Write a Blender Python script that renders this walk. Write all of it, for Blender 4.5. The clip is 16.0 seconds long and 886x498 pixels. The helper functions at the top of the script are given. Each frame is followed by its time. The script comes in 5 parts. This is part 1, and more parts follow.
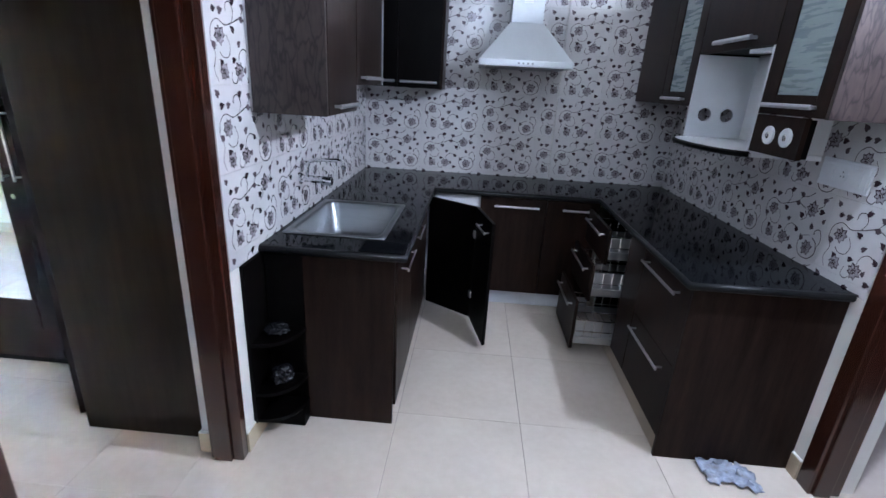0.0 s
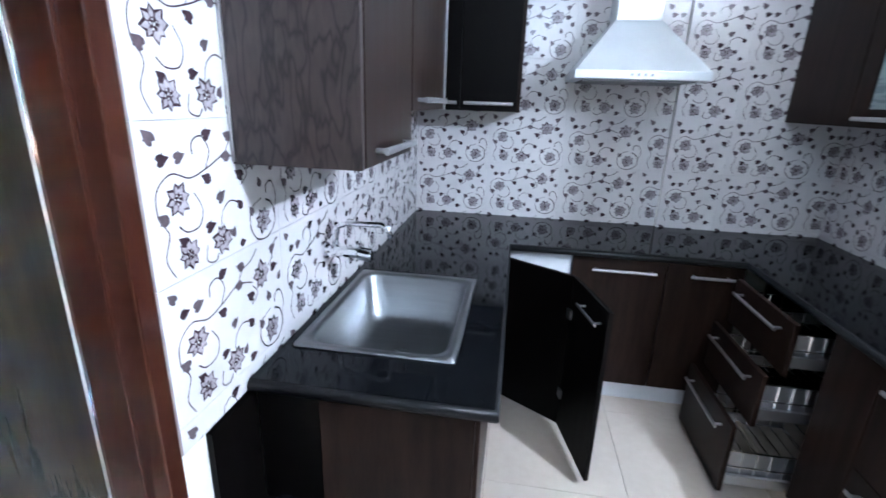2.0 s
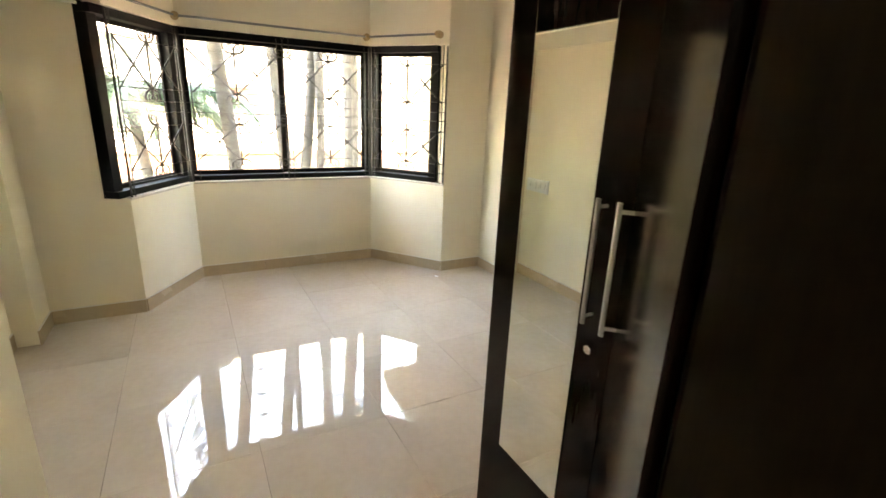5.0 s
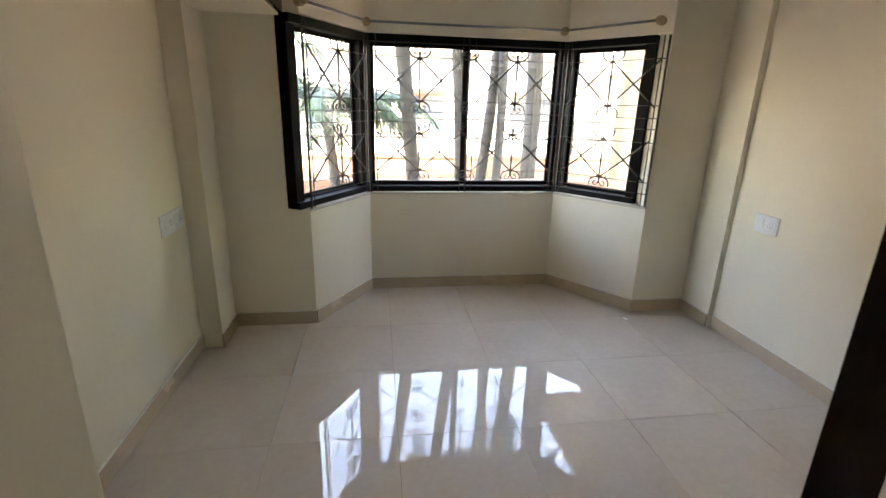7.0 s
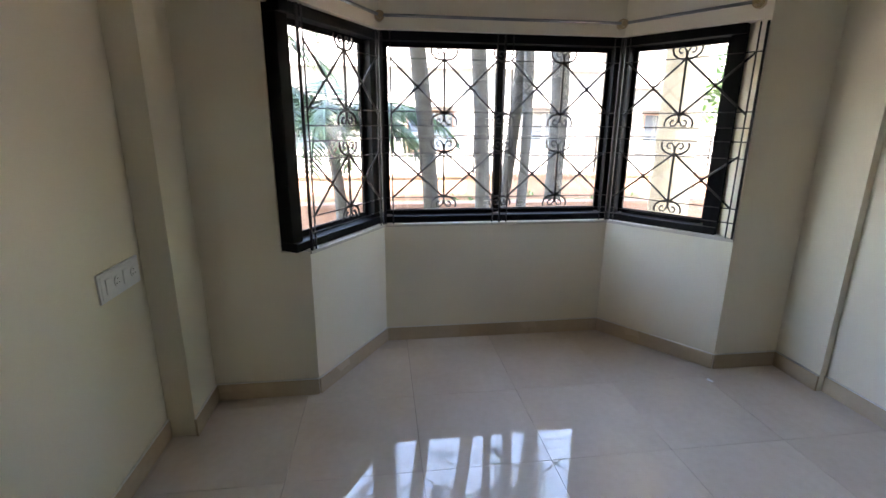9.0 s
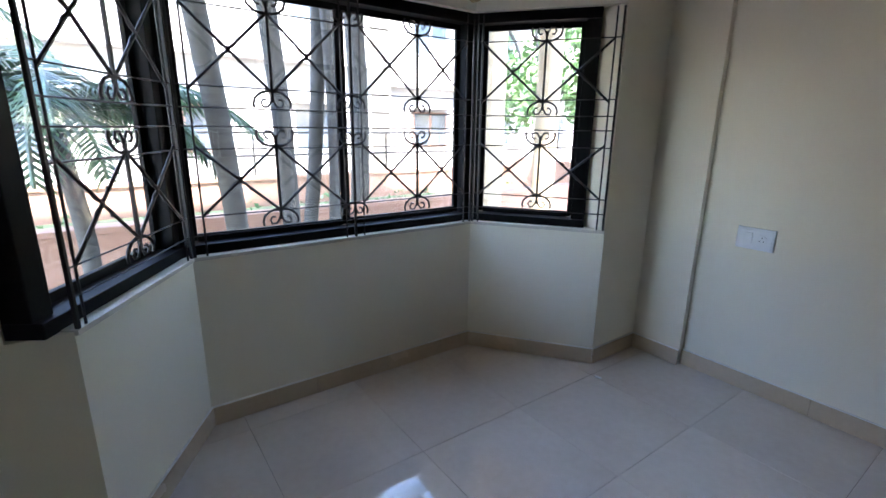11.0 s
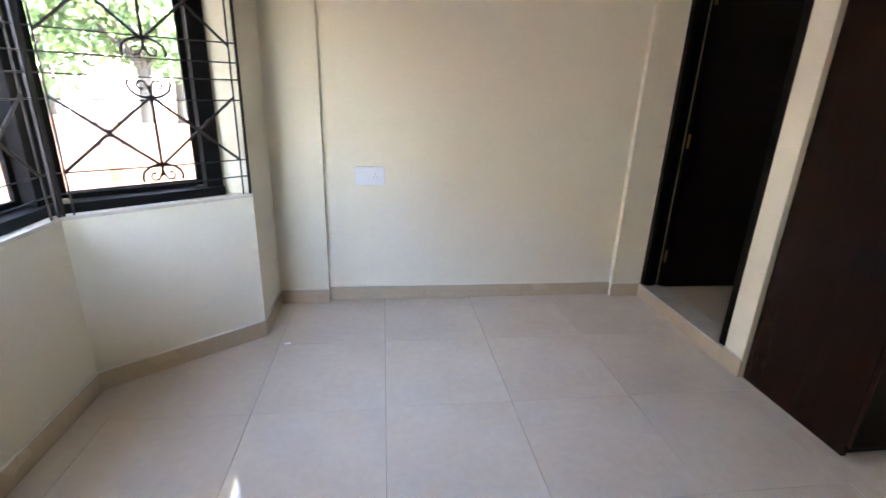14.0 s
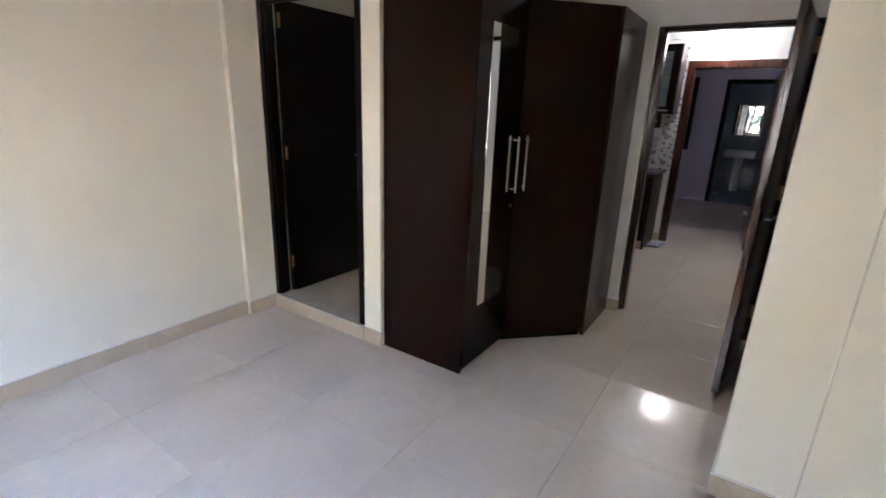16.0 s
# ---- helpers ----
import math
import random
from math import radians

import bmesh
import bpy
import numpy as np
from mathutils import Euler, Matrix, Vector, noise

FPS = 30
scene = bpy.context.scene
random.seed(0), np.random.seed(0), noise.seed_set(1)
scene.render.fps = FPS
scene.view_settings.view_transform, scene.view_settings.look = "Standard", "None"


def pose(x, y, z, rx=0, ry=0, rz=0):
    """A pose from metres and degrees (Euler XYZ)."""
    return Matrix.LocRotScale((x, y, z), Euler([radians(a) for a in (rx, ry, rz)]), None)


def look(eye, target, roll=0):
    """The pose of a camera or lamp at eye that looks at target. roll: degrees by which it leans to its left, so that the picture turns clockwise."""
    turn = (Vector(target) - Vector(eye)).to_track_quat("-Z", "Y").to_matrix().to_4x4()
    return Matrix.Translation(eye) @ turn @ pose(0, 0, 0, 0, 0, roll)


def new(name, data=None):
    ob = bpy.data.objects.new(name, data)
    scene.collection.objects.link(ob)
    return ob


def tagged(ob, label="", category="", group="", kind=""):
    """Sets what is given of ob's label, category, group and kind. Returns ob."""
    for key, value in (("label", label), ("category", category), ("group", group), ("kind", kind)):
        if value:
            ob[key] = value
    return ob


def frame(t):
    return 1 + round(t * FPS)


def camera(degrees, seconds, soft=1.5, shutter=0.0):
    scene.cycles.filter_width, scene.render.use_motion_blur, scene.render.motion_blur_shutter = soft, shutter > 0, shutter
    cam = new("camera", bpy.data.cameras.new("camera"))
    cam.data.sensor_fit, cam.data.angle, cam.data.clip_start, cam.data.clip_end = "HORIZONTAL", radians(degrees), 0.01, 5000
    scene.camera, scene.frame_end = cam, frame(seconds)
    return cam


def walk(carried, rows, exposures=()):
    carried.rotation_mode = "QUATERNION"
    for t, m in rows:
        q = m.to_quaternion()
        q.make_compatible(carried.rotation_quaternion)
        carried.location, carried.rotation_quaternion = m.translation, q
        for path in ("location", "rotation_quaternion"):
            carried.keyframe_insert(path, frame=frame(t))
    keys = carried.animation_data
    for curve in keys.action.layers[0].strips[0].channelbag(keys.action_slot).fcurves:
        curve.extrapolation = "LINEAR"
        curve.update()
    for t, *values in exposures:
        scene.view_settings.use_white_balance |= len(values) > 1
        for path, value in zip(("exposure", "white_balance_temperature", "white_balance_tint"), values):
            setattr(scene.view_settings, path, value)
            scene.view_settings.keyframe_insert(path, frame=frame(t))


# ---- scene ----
cam = camera(87.1, 16.0, shutter=0.2)
PATH = [
    (0, (-0.335, 1.062, 1.544), (-0.43, 2.945, 0.876), 3.3),
    (0.5, (-0.351, 1.23, 1.537), (-0.281, 3.125, 0.902), 3.2),
    (1, (-0.396, 1.457, 1.554), (-0.2, 3.357, 0.963), 2.9),
    (1.5, (-0.441, 1.682, 1.545), (-0.37, 3.594, 0.961), 2.2),
    (2, (-0.576, 1.92, 1.547), (-0.858, 3.806, 0.944), 2.0),
    (2.5, (-0.771, 2.01, 1.529), (-1.481, 3.775, 0.911), 1.6),
    (3, (-1.01, 2.052, 1.543), (-2.07, 3.625, 0.908), 1.5),
    (3.5, (-1.193, 2.012, 1.522), (-2.428, 3.463, 0.912), 2.5),
    (4, (-1.353, 2.171, 1.515), (-2.77, 3.449, 0.914), 1.6),
    (4.5, (-1.509, 2.215, 1.507), (-3.082, 3.308, 0.933), 2.0),
    (5, (-1.692, 2.193, 1.519), (-3.369, 3.119, 0.946), 2.4),
    (7.5, (-2.463, 2.279, 1.545), (-4.381, 2.433, 0.999), 1.1),
    (8, (-2.654, 2.253, 1.531), (-4.588, 2.34, 1.03), 0.9),
    (10.5, (-3.682, 2.064, 1.454), (-5.391, 2.956, 0.923), 0.3),
    (11, (-3.891, 1.96, 1.431), (-5.461, 3.088, 0.919), 0.8),
    (11.5, (-4.054, 1.869, 1.444), (-5.458, 3.192, 0.915), 1.1),
    (12, (-4.229, 1.808, 1.435), (-5.439, 3.301, 0.881), 1.0),
    (12.5, (-4.385, 1.791, 1.421), (-5.322, 3.458, 0.837), 1.2),
    (13, (-4.545, 1.738, 1.44), (-5.12, 3.55, 0.82), 2.2),
    (13.5, (-4.693, 1.693, 1.423), (-4.846, 3.583, 0.788), 2.1),
    (14, (-4.808, 1.732, 1.405), (-4.557, 3.608, 0.757), 2.0),
    (14.5, (-4.907, 1.785, 1.436), (-4.253, 3.552, 0.765), 1.7),
    (15, (-4.96, 1.789, 1.457), (-3.944, 3.378, 0.794), 2.1),
    (15.5, (-5.011, 1.814, 1.463), (-3.68, 3.171, 0.841), 2.2),
    (16, (-4.956, 1.864, 1.477), (-3.363, 2.924, 0.898), 2.1),
]
EXPOSURES = [(0, 8.2, 5750, 17), (0.5, 8.45, 5600, 16), (1.5, 8.8, 5500, 14), (2.0, 9.05, 5700, 13), (2.5, 9.2, 6600, 13), (3.0, 8.15, 8700, 13), (3.5, 7.35, 11500, 15), (4.0, 7.05, 12300, 16), (5.0, 6.75, 11800, 17), (7.5, 5.6, 8700, 20), (8.0, 5.55, 8500, 20), (10.5, 4.95, 6650, 18), (11.5, 5.0, 6600, 17), (12.5, 5.4, 6800, 17), (13.5, 5.95, 7400, 20), (14.5, 6.35, 7900, 21), (16.0, 6.6, 7100, 21)]
walk(cam, [(t, look(eye, target, roll)) for t, eye, target, roll in PATH], EXPOSURES)

# ---- world, sun, lamps ----
SKY_STRENGTH, SUN_STRENGTH = 0.15, 2.2
world = bpy.data.worlds.new("world")
scene.world = world
world.use_nodes = True
wn = world.node_tree.nodes
sky = wn.new("ShaderNodeTexSky")
sky.sky_type, sky.sun_disc = "NISHITA", False
sky.sun_elevation, sky.sun_rotation = radians(58), radians(112)
world.node_tree.links.new(sky.outputs[0], wn["Background"].inputs[0])
wn["Background"].inputs[1].default_value = SKY_STRENGTH
sun = new("sun", bpy.data.lights.new("sun", "SUN"))
sun.data.energy, sun.data.angle, sun.data.color = SUN_STRENGTH, radians(0.6), (1.0, 0.95, 0.86)
sun.matrix_world = look((5.0, -2.0, 8.6), (0, 0, 0))


def point_light(name, place, watts, radius, color):
    ob = new(name, bpy.data.lights.new(name, "POINT"))
    ob.data.energy, ob.data.shadow_soft_size, ob.data.color = watts, radius, color
    ob.location = place
    return ob


COOL = (0.66, 0.82, 1.0)
point_light("hall_bulb_light", (1.04, 2.42, 2.25), 0.095, 0.035, COOL)
point_light("ceiling_bulb_light", (-0.4, 0.0, 2.62), 0.078, 0.10, COOL)
# two added fill lights without fittings; they brighten the far room and bath
point_light("east_room_fill", (3.1, 1.0, 2.62), 0.045, 0.15, (0.72, 0.78, 1.0))
point_light("east_bath_fill", (5.6, 1.45, 2.3), 0.010, 0.1, (0.72, 0.88, 1.0))

# ---- materials ----


def node_mat(name):
    m = bpy.data.materials.new(name)
    m.use_nodes = True
    nt = m.node_tree
    return m, nt, nt.nodes["Principled BSDF"]


def surface(name, color, rough=0.5, metal=0.0, vary=0.08, scale=3.0, stretch=(1, 1, 1), bump=0.05, grain=60.0, rough_vary=0.08, second=None, coat=0.0, random_piece=0.0, spec=0.5):
    """A plain material with colour and gloss that vary at two scales, and a fine relief."""
    m, nt, b = node_mat(name)
    n, ln = nt.nodes, nt.links
    co = n.new("ShaderNodeTexCoord")
    mp = n.new("ShaderNodeMapping")
    mp.inputs["Scale"].default_value = stretch
    ln.new(co.outputs["Object"], mp.inputs[0])
    big, fine = n.new("ShaderNodeTexNoise"), n.new("ShaderNodeTexNoise")
    for t, sc, det in ((big, scale, 5.0), (fine, grain, 4.0)):
        t.inputs["Scale"].default_value, t.inputs["Detail"].default_value = sc, det
        ln.new(mp.outputs[0], t.inputs["Vector"])
    mixf = n.new("ShaderNodeMath")
    mixf.operation = "MULTIPLY_ADD"
    ln.new(fine.outputs["Fac"], mixf.inputs[0])
    mixf.inputs[1].default_value = 0.4
    ln.new(big.outputs["Fac"], mixf.inputs[2])
    ramp = n.new("ShaderNodeValToRGB")
    ramp.color_ramp.elements[0].position, ramp.color_ramp.elements[1].position = 0.45, 0.95
    lo = tuple(c * (1 - vary) for c in color)
    hi = tuple(min(1, c * (1 + vary)) for c in (second or color))
    ramp.color_ramp.elements[0].color, ramp.color_ramp.elements[1].color = (*lo, 1), (*hi, 1)
    ln.new(mixf.outputs[0], ramp.inputs[0])
    out = ramp.outputs[0]
    if random_piece:
        info = n.new("ShaderNodeObjectInfo")
        mr = n.new("ShaderNodeMapRange")
        mr.inputs["To Min"].default_value, mr.inputs["To Max"].default_value = 1 - random_piece, 1 + random_piece
        ln.new(info.outputs["Random"], mr.inputs["Value"])
        mul = n.new("ShaderNodeVectorMath")
        mul.operation = "SCALE"
        ln.new(out, mul.inputs[0])
        ln.new(mr.outputs[0], mul.inputs["Scale"])
        out = mul.outputs[0]
    ln.new(out, b.inputs["Base Color"])
    rr = n.new("ShaderNodeMapRange")
    rr.inputs["To Min"].default_value, rr.inputs["To Max"].default_value = max(0.02, rough - rough_vary), min(1, rough + rough_vary)
    ln.new(big.outputs["Fac"], rr.inputs["Value"])
    ln.new(rr.outputs[0], b.inputs["Roughness"])
    b.inputs["Metallic"].default_value = metal
    b.inputs["Coat Weight"].default_value = coat
    b.inputs["Coat Roughness"].default_value = 0.12
    b.inputs["Specular IOR Level"].default_value = spec
    if bump:
        bp = n.new("ShaderNodeBump")
        bp.inputs["Strength"].default_value, bp.inputs["Distance"].default_value = bump, 0.002
        ln.new(fine.outputs["Fac"], bp.inputs["Height"])
        ln.new(bp.outputs[0], b.inputs["Normal"])
    return m


def glass(name, tint=(1, 1, 1), gloss=0.07):
    m = bpy.data.materials.new(name)
    m.use_nodes = True
    n, ln = m.node_tree.nodes, m.node_tree.links
    n.remove(n["Principled BSDF"])
    tr, gl, mx = n.new("ShaderNodeBsdfTransparent"), n.new("ShaderNodeBsdfGlossy"), n.new("ShaderNodeMixShader")
    tr.inputs[0].default_value = (*tint, 1)
    gl.inputs["Roughness"].default_value = 0.02
    mx.inputs[0].default_value = gloss
    ln.new(tr.outputs[0], mx.inputs[1])
    ln.new(gl.outputs[0], mx.inputs[2])
    ln.new(mx.outputs[0], n["Material Output"].inputs[0])
    return m


def branch_laminate(name, color, vein):
    """Dark laminate printed with fine branching upright veins."""
    m, nt, b = node_mat(name)
    n, ln = nt.nodes, nt.links
    co, mp = n.new("ShaderNodeTexCoord"), n.new("ShaderNodeMapping")
    mp.inputs["Scale"].default_value = (20, 20, 5)
    ln.new(co.outputs["Object"], mp.inputs[0])
    warp = n.new("ShaderNodeTexNoise")
    warp.inputs["Scale"].default_value = 1.2
    ln.new(mp.outputs[0], warp.inputs["Vector"])
    add = n.new("ShaderNodeVectorMath")
    add.operation = "MULTIPLY_ADD"
    ln.new(warp.outputs["Color"], add.inputs[0])
    add.inputs[1].default_value = (1.4, 1.4, 1.4)
    ln.new(mp.outputs[0], add.inputs[2])
    vo = n.new("ShaderNodeTexVoronoi")
    vo.feature = "DISTANCE_TO_EDGE"
    vo.inputs["Scale"].default_value = 1.3
    ln.new(add.outputs[0], vo.inputs["Vector"])
    rp = n.new("ShaderNodeValToRGB")
    rp.color_ramp.elements[0].position, rp.color_ramp.elements[1].position = 0.0, 0.09
    rp.color_ramp.elements[0].color, rp.color_ramp.elements[1].color = (*vein, 1), (*color, 1)
    ln.new(vo.outputs["Distance"], rp.inputs[0])
    gr = n.new("ShaderNodeTexNoise")
    gr.inputs["Scale"].default_value = 4.0
    gr.inputs["Detail"].default_value = 8
    ln.new(mp.outputs[0], gr.inputs["Vector"])
    mix = n.new("ShaderNodeMix")
    mix.data_type, mix.blend_type = "RGBA", "MULTIPLY"
    mix.inputs["Factor"].default_value = 0.7
    ln.new(rp.outputs[0], mix.inputs[6])
    ln.new(gr.outputs["Fac"], mix.inputs[7])
    ln.new(mix.outputs[2], b.inputs["Base Color"])
    b.inputs["Roughness"].default_value = 0.42
    bp = n.new("ShaderNodeBump")
    bp.inputs["Strength"].default_value, bp.inputs["Distance"].default_value = 0.15, 0.001
    ln.new(gr.outputs["Fac"], bp.inputs["Height"])
    ln.new(bp.outputs[0], b.inputs["Normal"])
    return m


CREAM = surface("cream_wall_paint", (0.85, 0.795, 0.66), 0.55, vary=0.04, scale=1.2, bump=0.12, grain=140)
WHITE_WALL = surface("white_wall_paint", (0.80, 0.785, 0.74), 0.55, vary=0.04, scale=1.4, bump=0.12, grain=140)
LAVENDER = surface("pale_lavender_paint", (0.66, 0.64, 0.78), 0.6, vary=0.04, scale=1.4, bump=0.1, grain=140)
CEILING_PAINT = surface("ceiling_paint", (0.87, 0.855, 0.81), 0.7, vary=0.03, scale=1.0, bump=0.1, grain=140)
FLOOR_TILE = surface("polished_vitrified_tile", (0.63, 0.535, 0.445), 0.02, vary=0.06, scale=2.2, bump=0.0, grain=25, rough_vary=0.012, second=(0.66, 0.58, 0.505), random_piece=0.03, spec=0.65)
GROUT = surface("tile_grout", (0.26, 0.20, 0.155), 0.9, vary=0.6, scale=4)
SKIRT = surface("skirting_tile", (0.57, 0.455, 0.325), 0.25, vary=0.08, scale=3, bump=0.02, grain=40, random_piece=0.05)
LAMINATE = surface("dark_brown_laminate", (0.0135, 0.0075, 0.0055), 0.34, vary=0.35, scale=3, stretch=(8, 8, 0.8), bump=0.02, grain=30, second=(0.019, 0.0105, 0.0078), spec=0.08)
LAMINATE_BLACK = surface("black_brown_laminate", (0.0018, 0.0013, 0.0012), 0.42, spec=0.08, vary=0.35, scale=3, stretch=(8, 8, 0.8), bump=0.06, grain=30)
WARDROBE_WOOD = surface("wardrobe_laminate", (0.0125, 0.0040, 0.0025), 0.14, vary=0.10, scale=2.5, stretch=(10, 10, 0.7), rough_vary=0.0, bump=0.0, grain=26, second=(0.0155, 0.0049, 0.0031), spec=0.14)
# wardrobe laminate again, lightened to carry the light on its hall-facing side
LIT_SIDE_LAMINATE = surface("wardrobe_laminate_lit_side", (0.026, 0.017, 0.0108), 0.22, vary=0.12, scale=2.5, stretch=(10, 10, 0.7), bump=0.0, grain=26, second=(0.030, 0.020, 0.0128), spec=0.2)
BRANCH = branch_laminate("branch_print_laminate", (0.058, 0.04, 0.037), (0.01, 0.006, 0.006))
DOOR_WOOD = surface("polished_teak", (0.040, 0.0105, 0.0055), 0.20, vary=0.3, scale=3, stretch=(14, 14, 0.8), bump=0.06, grain=22, coat=0.5)
DOOR_DARK = surface("dark_door_veneer", (0.005, 0.0031, 0.0024), 0.45, spec=0.15, vary=0.2, scale=3, stretch=(12, 12, 0.8), bump=0.06, grain=22)
GRANITE = surface("black_granite", (0.0030, 0.0034, 0.0042), 0.05, spec=0.10, vary=0.35, scale=60, bump=0.0, grain=400, rough_vary=0.03, second=(0.005, 0.0056, 0.0068))
GRANITE_EDGE = surface("honed_granite_edge", (0.006, 0.0065, 0.0075), 0.38, spec=0.2, vary=0.3, scale=60, bump=0.0)
STEEL = surface("brushed_steel", (0.24, 0.25, 0.265), 0.33, 1.0, vary=0.06, scale=5, stretch=(1, 12, 12), bump=0.03, grain=60)
CHROME = surface("chrome", (0.82, 0.83, 0.85), 0.08, 1.0, vary=0.02, bump=0.0, rough_vary=0.03)
ALUMINIUM = surface("aluminium", (0.62, 0.62, 0.64), 0.33, 1.0, vary=0.06, scale=8, bump=0.02)
HOOD_PAINT = surface("hood_steel_sheet", (0.66, 0.69, 0.72), 0.34, 0.55, vary=0.05, scale=4, bump=0.02)
PLASTIC = surface("white_plastic", (0.82, 0.84, 0.88), 0.3, vary=0.03, scale=6, bump=0.0)
GREY_PLASTIC = surface("grey_plastic", (0.25, 0.26, 0.28), 0.4, vary=0.1)
WHITE_BOARD = surface("white_cabinet_lining", (0.74, 0.76, 0.78), 0.4, vary=0.03, scale=4, bump=0.02)
FROSTED = surface("frosted_glass", (0.26, 0.32, 0.33), 0.28, vary=0.12, scale=6, stretch=(1, 1, 9), bump=0.1, grain=30)
GLASS = glass("window_glass", (0.93, 0.945, 0.945), 0.05)
MIRROR = surface("mirror_silver", (0.88, 0.92, 0.90), 0.02, 1.0, vary=0.0, bump=0.0, rough_vary=0.0)
WINDOW_BLACK = surface("black_powder_coat", (0.004, 0.0044, 0.0052), 0.55, vary=0.2, scale=8, bump=0.03, spec=0.15)
IRON = surface("black_iron_paint", (0.008, 0.008, 0.009), 0.5, vary=0.3, scale=12, bump=0.12, grain=160)
CEMENT_EDGE = surface("sill_plaster", (0.62, 0.57, 0.49), 0.7, vary=0.12, scale=10, bump=0.2)
BRASS = surface("antique_brass", (0.42, 0.26, 0.12), 0.3, 0.9, vary=0.15)
BULB_GLOW = bpy.data.materials.new("glowing_bulb")
BULB_GLOW.use_nodes = True
BULB_GLOW.node_tree.nodes["Principled BSDF"].inputs["Emission Color"].default_value = (0.85, 0.92, 1.0, 1)
BULB_GLOW.node_tree.nodes["Principled BSDF"].inputs["Emission Strength"].default_value = 4
TILE_GLAZE = surface("white_glazed_tile", (0.62, 0.605, 0.615), 0.20, vary=0.05, scale=5, bump=0.03, grain=30, rough_vary=0.04, second=(0.66, 0.64, 0.645))
PRINT = surface("plum_print", (0.050, 0.030, 0.038), 0.16, vary=0.3, scale=30, bump=0.0)
PRINT_PALE = surface("grey_plum_print", (0.105, 0.08, 0.092), 0.16, vary=0.2, scale=30, bump=0.0)
PRINT_WASH = surface("pale_plum_wash", (0.36, 0.325, 0.35), 0.18, vary=0.2, scale=60, bump=0.0)

# ---- mesh helpers ----
PLACE = {}


def thing(name, x=0, y=0, z=0, rz=0, label="", category="", group="", kind=""):
    """An empty at a thing's base; its parts are built in its own space."""
    ob = new(name)
    ob.empty_display_size = 0.1
    ob.matrix_world = pose(x, y, z, 0, 0, rz)
    PLACE[ob] = ob.matrix_world.copy()
    return tagged(ob, label, category, group, kind)


def link(name, bm, material, parent=None, label="", smooth=False, local=False):
    me = bpy.data.meshes.new(name)
    if parent is not None and not local:
        bm.transform(PLACE[parent].inverted())
    if smooth:
        for f in bm.faces:
            f.smooth = True
    bm.to_mesh(me)
    bm.free()
    for m in material if isinstance(material, (list, tuple)) else [material]:
        me.materials.append(m)
    ob = new(name, me)
    if parent is not None:
        ob.parent = parent
        PLACE[ob] = PLACE[parent]
    else:
        PLACE[ob] = Matrix()
    return tagged(ob, label) if label else ob


def part(name, bm, material, parent, label="", smooth=False, local=False):
    return link(name, bm, material, parent, label, smooth, local)


def box(x0, x1, y0, y1, z0, z1, bevel=0.0, bm=None, m=None):
    bm = bm or bmesh.new()
    c = Matrix.Translation(((x0 + x1) / 2, (y0 + y1) / 2, (z0 + z1) / 2)) @ Matrix.Diagonal((abs(x1 - x0), abs(y1 - y0), abs(z1 - z0), 1))
    if m is not None:
        c = m @ c
    r = bmesh.ops.create_cube(bm, size=1, matrix=c)
    if bevel:
        es = {e for v in r["verts"] for e in v.link_edges}
        bmesh.ops.bevel(bm, geom=list(es), offset=bevel, segments=2, affect="EDGES", profile=0.6)
    return bm


def prism(points, z0, z1, bevel=0.0, bm=None):
    """An upright solid over a plan outline given counter-clockwise."""
    bm = bm or bmesh.new()
    lo = [bm.verts.new((x, y, z0)) for x, y in points]
    hi = [bm.verts.new((x, y, z1)) for x, y in points]
    fs = [bm.faces.new(hi), bm.faces.new(lo[::-1])]
    k = len(points)
    for i in range(k):
        fs.append(bm.faces.new((lo[i], lo[(i + 1) % k], hi[(i + 1) % k], hi[i])))
    bmesh.ops.recalc_face_normals(bm, faces=fs)
    if bevel:
        es = {e for f in fs for e in f.edges}
        bmesh.ops.bevel(bm, geom=list(es), offset=bevel, segments=2, affect="EDGES", profile=0.6)
    return bm


def tube(points, r, n=8, bm=None, closed=False, flat=1.0):
    """A round bar along a line of points."""
    bm = bm or bmesh.new()
    ps = [Vector(p) for p in points]
    rings = []
    ref = None
    for i, p in enumerate(ps):
        a = ps[i] - ps[i - 1] if i else ps[1] - ps[0]
        b = ps[i + 1] - ps[i] if i + 1 < len(ps) else a
        d = (a.normalized() + b.normalized())
        d = d.normalized() if d.length > 1e-6 else a.normalized()
        if ref is None:
            ref = Vector((0, 0, 1)) if abs(d.z) < 0.9 else Vector((1, 0, 0))
        u = (ref - d * ref.dot(d)).normalized()
        ref = u
        w = d.cross(u)
        rings.append([bm.verts.new(p + (u * math.cos(k * math.tau / n) + w * math.sin(k * math.tau / n) * flat) * r) for k in range(n)])
    for p, q in zip(rings, rings[1:]):
        for k in range(n):
            bm.faces.new((p[k], p[(k + 1) % n], q[(k + 1) % n], q[k]))
    bm.faces.new(rings[0][::-1])
    bm.faces.new(rings[-1])
    return bm


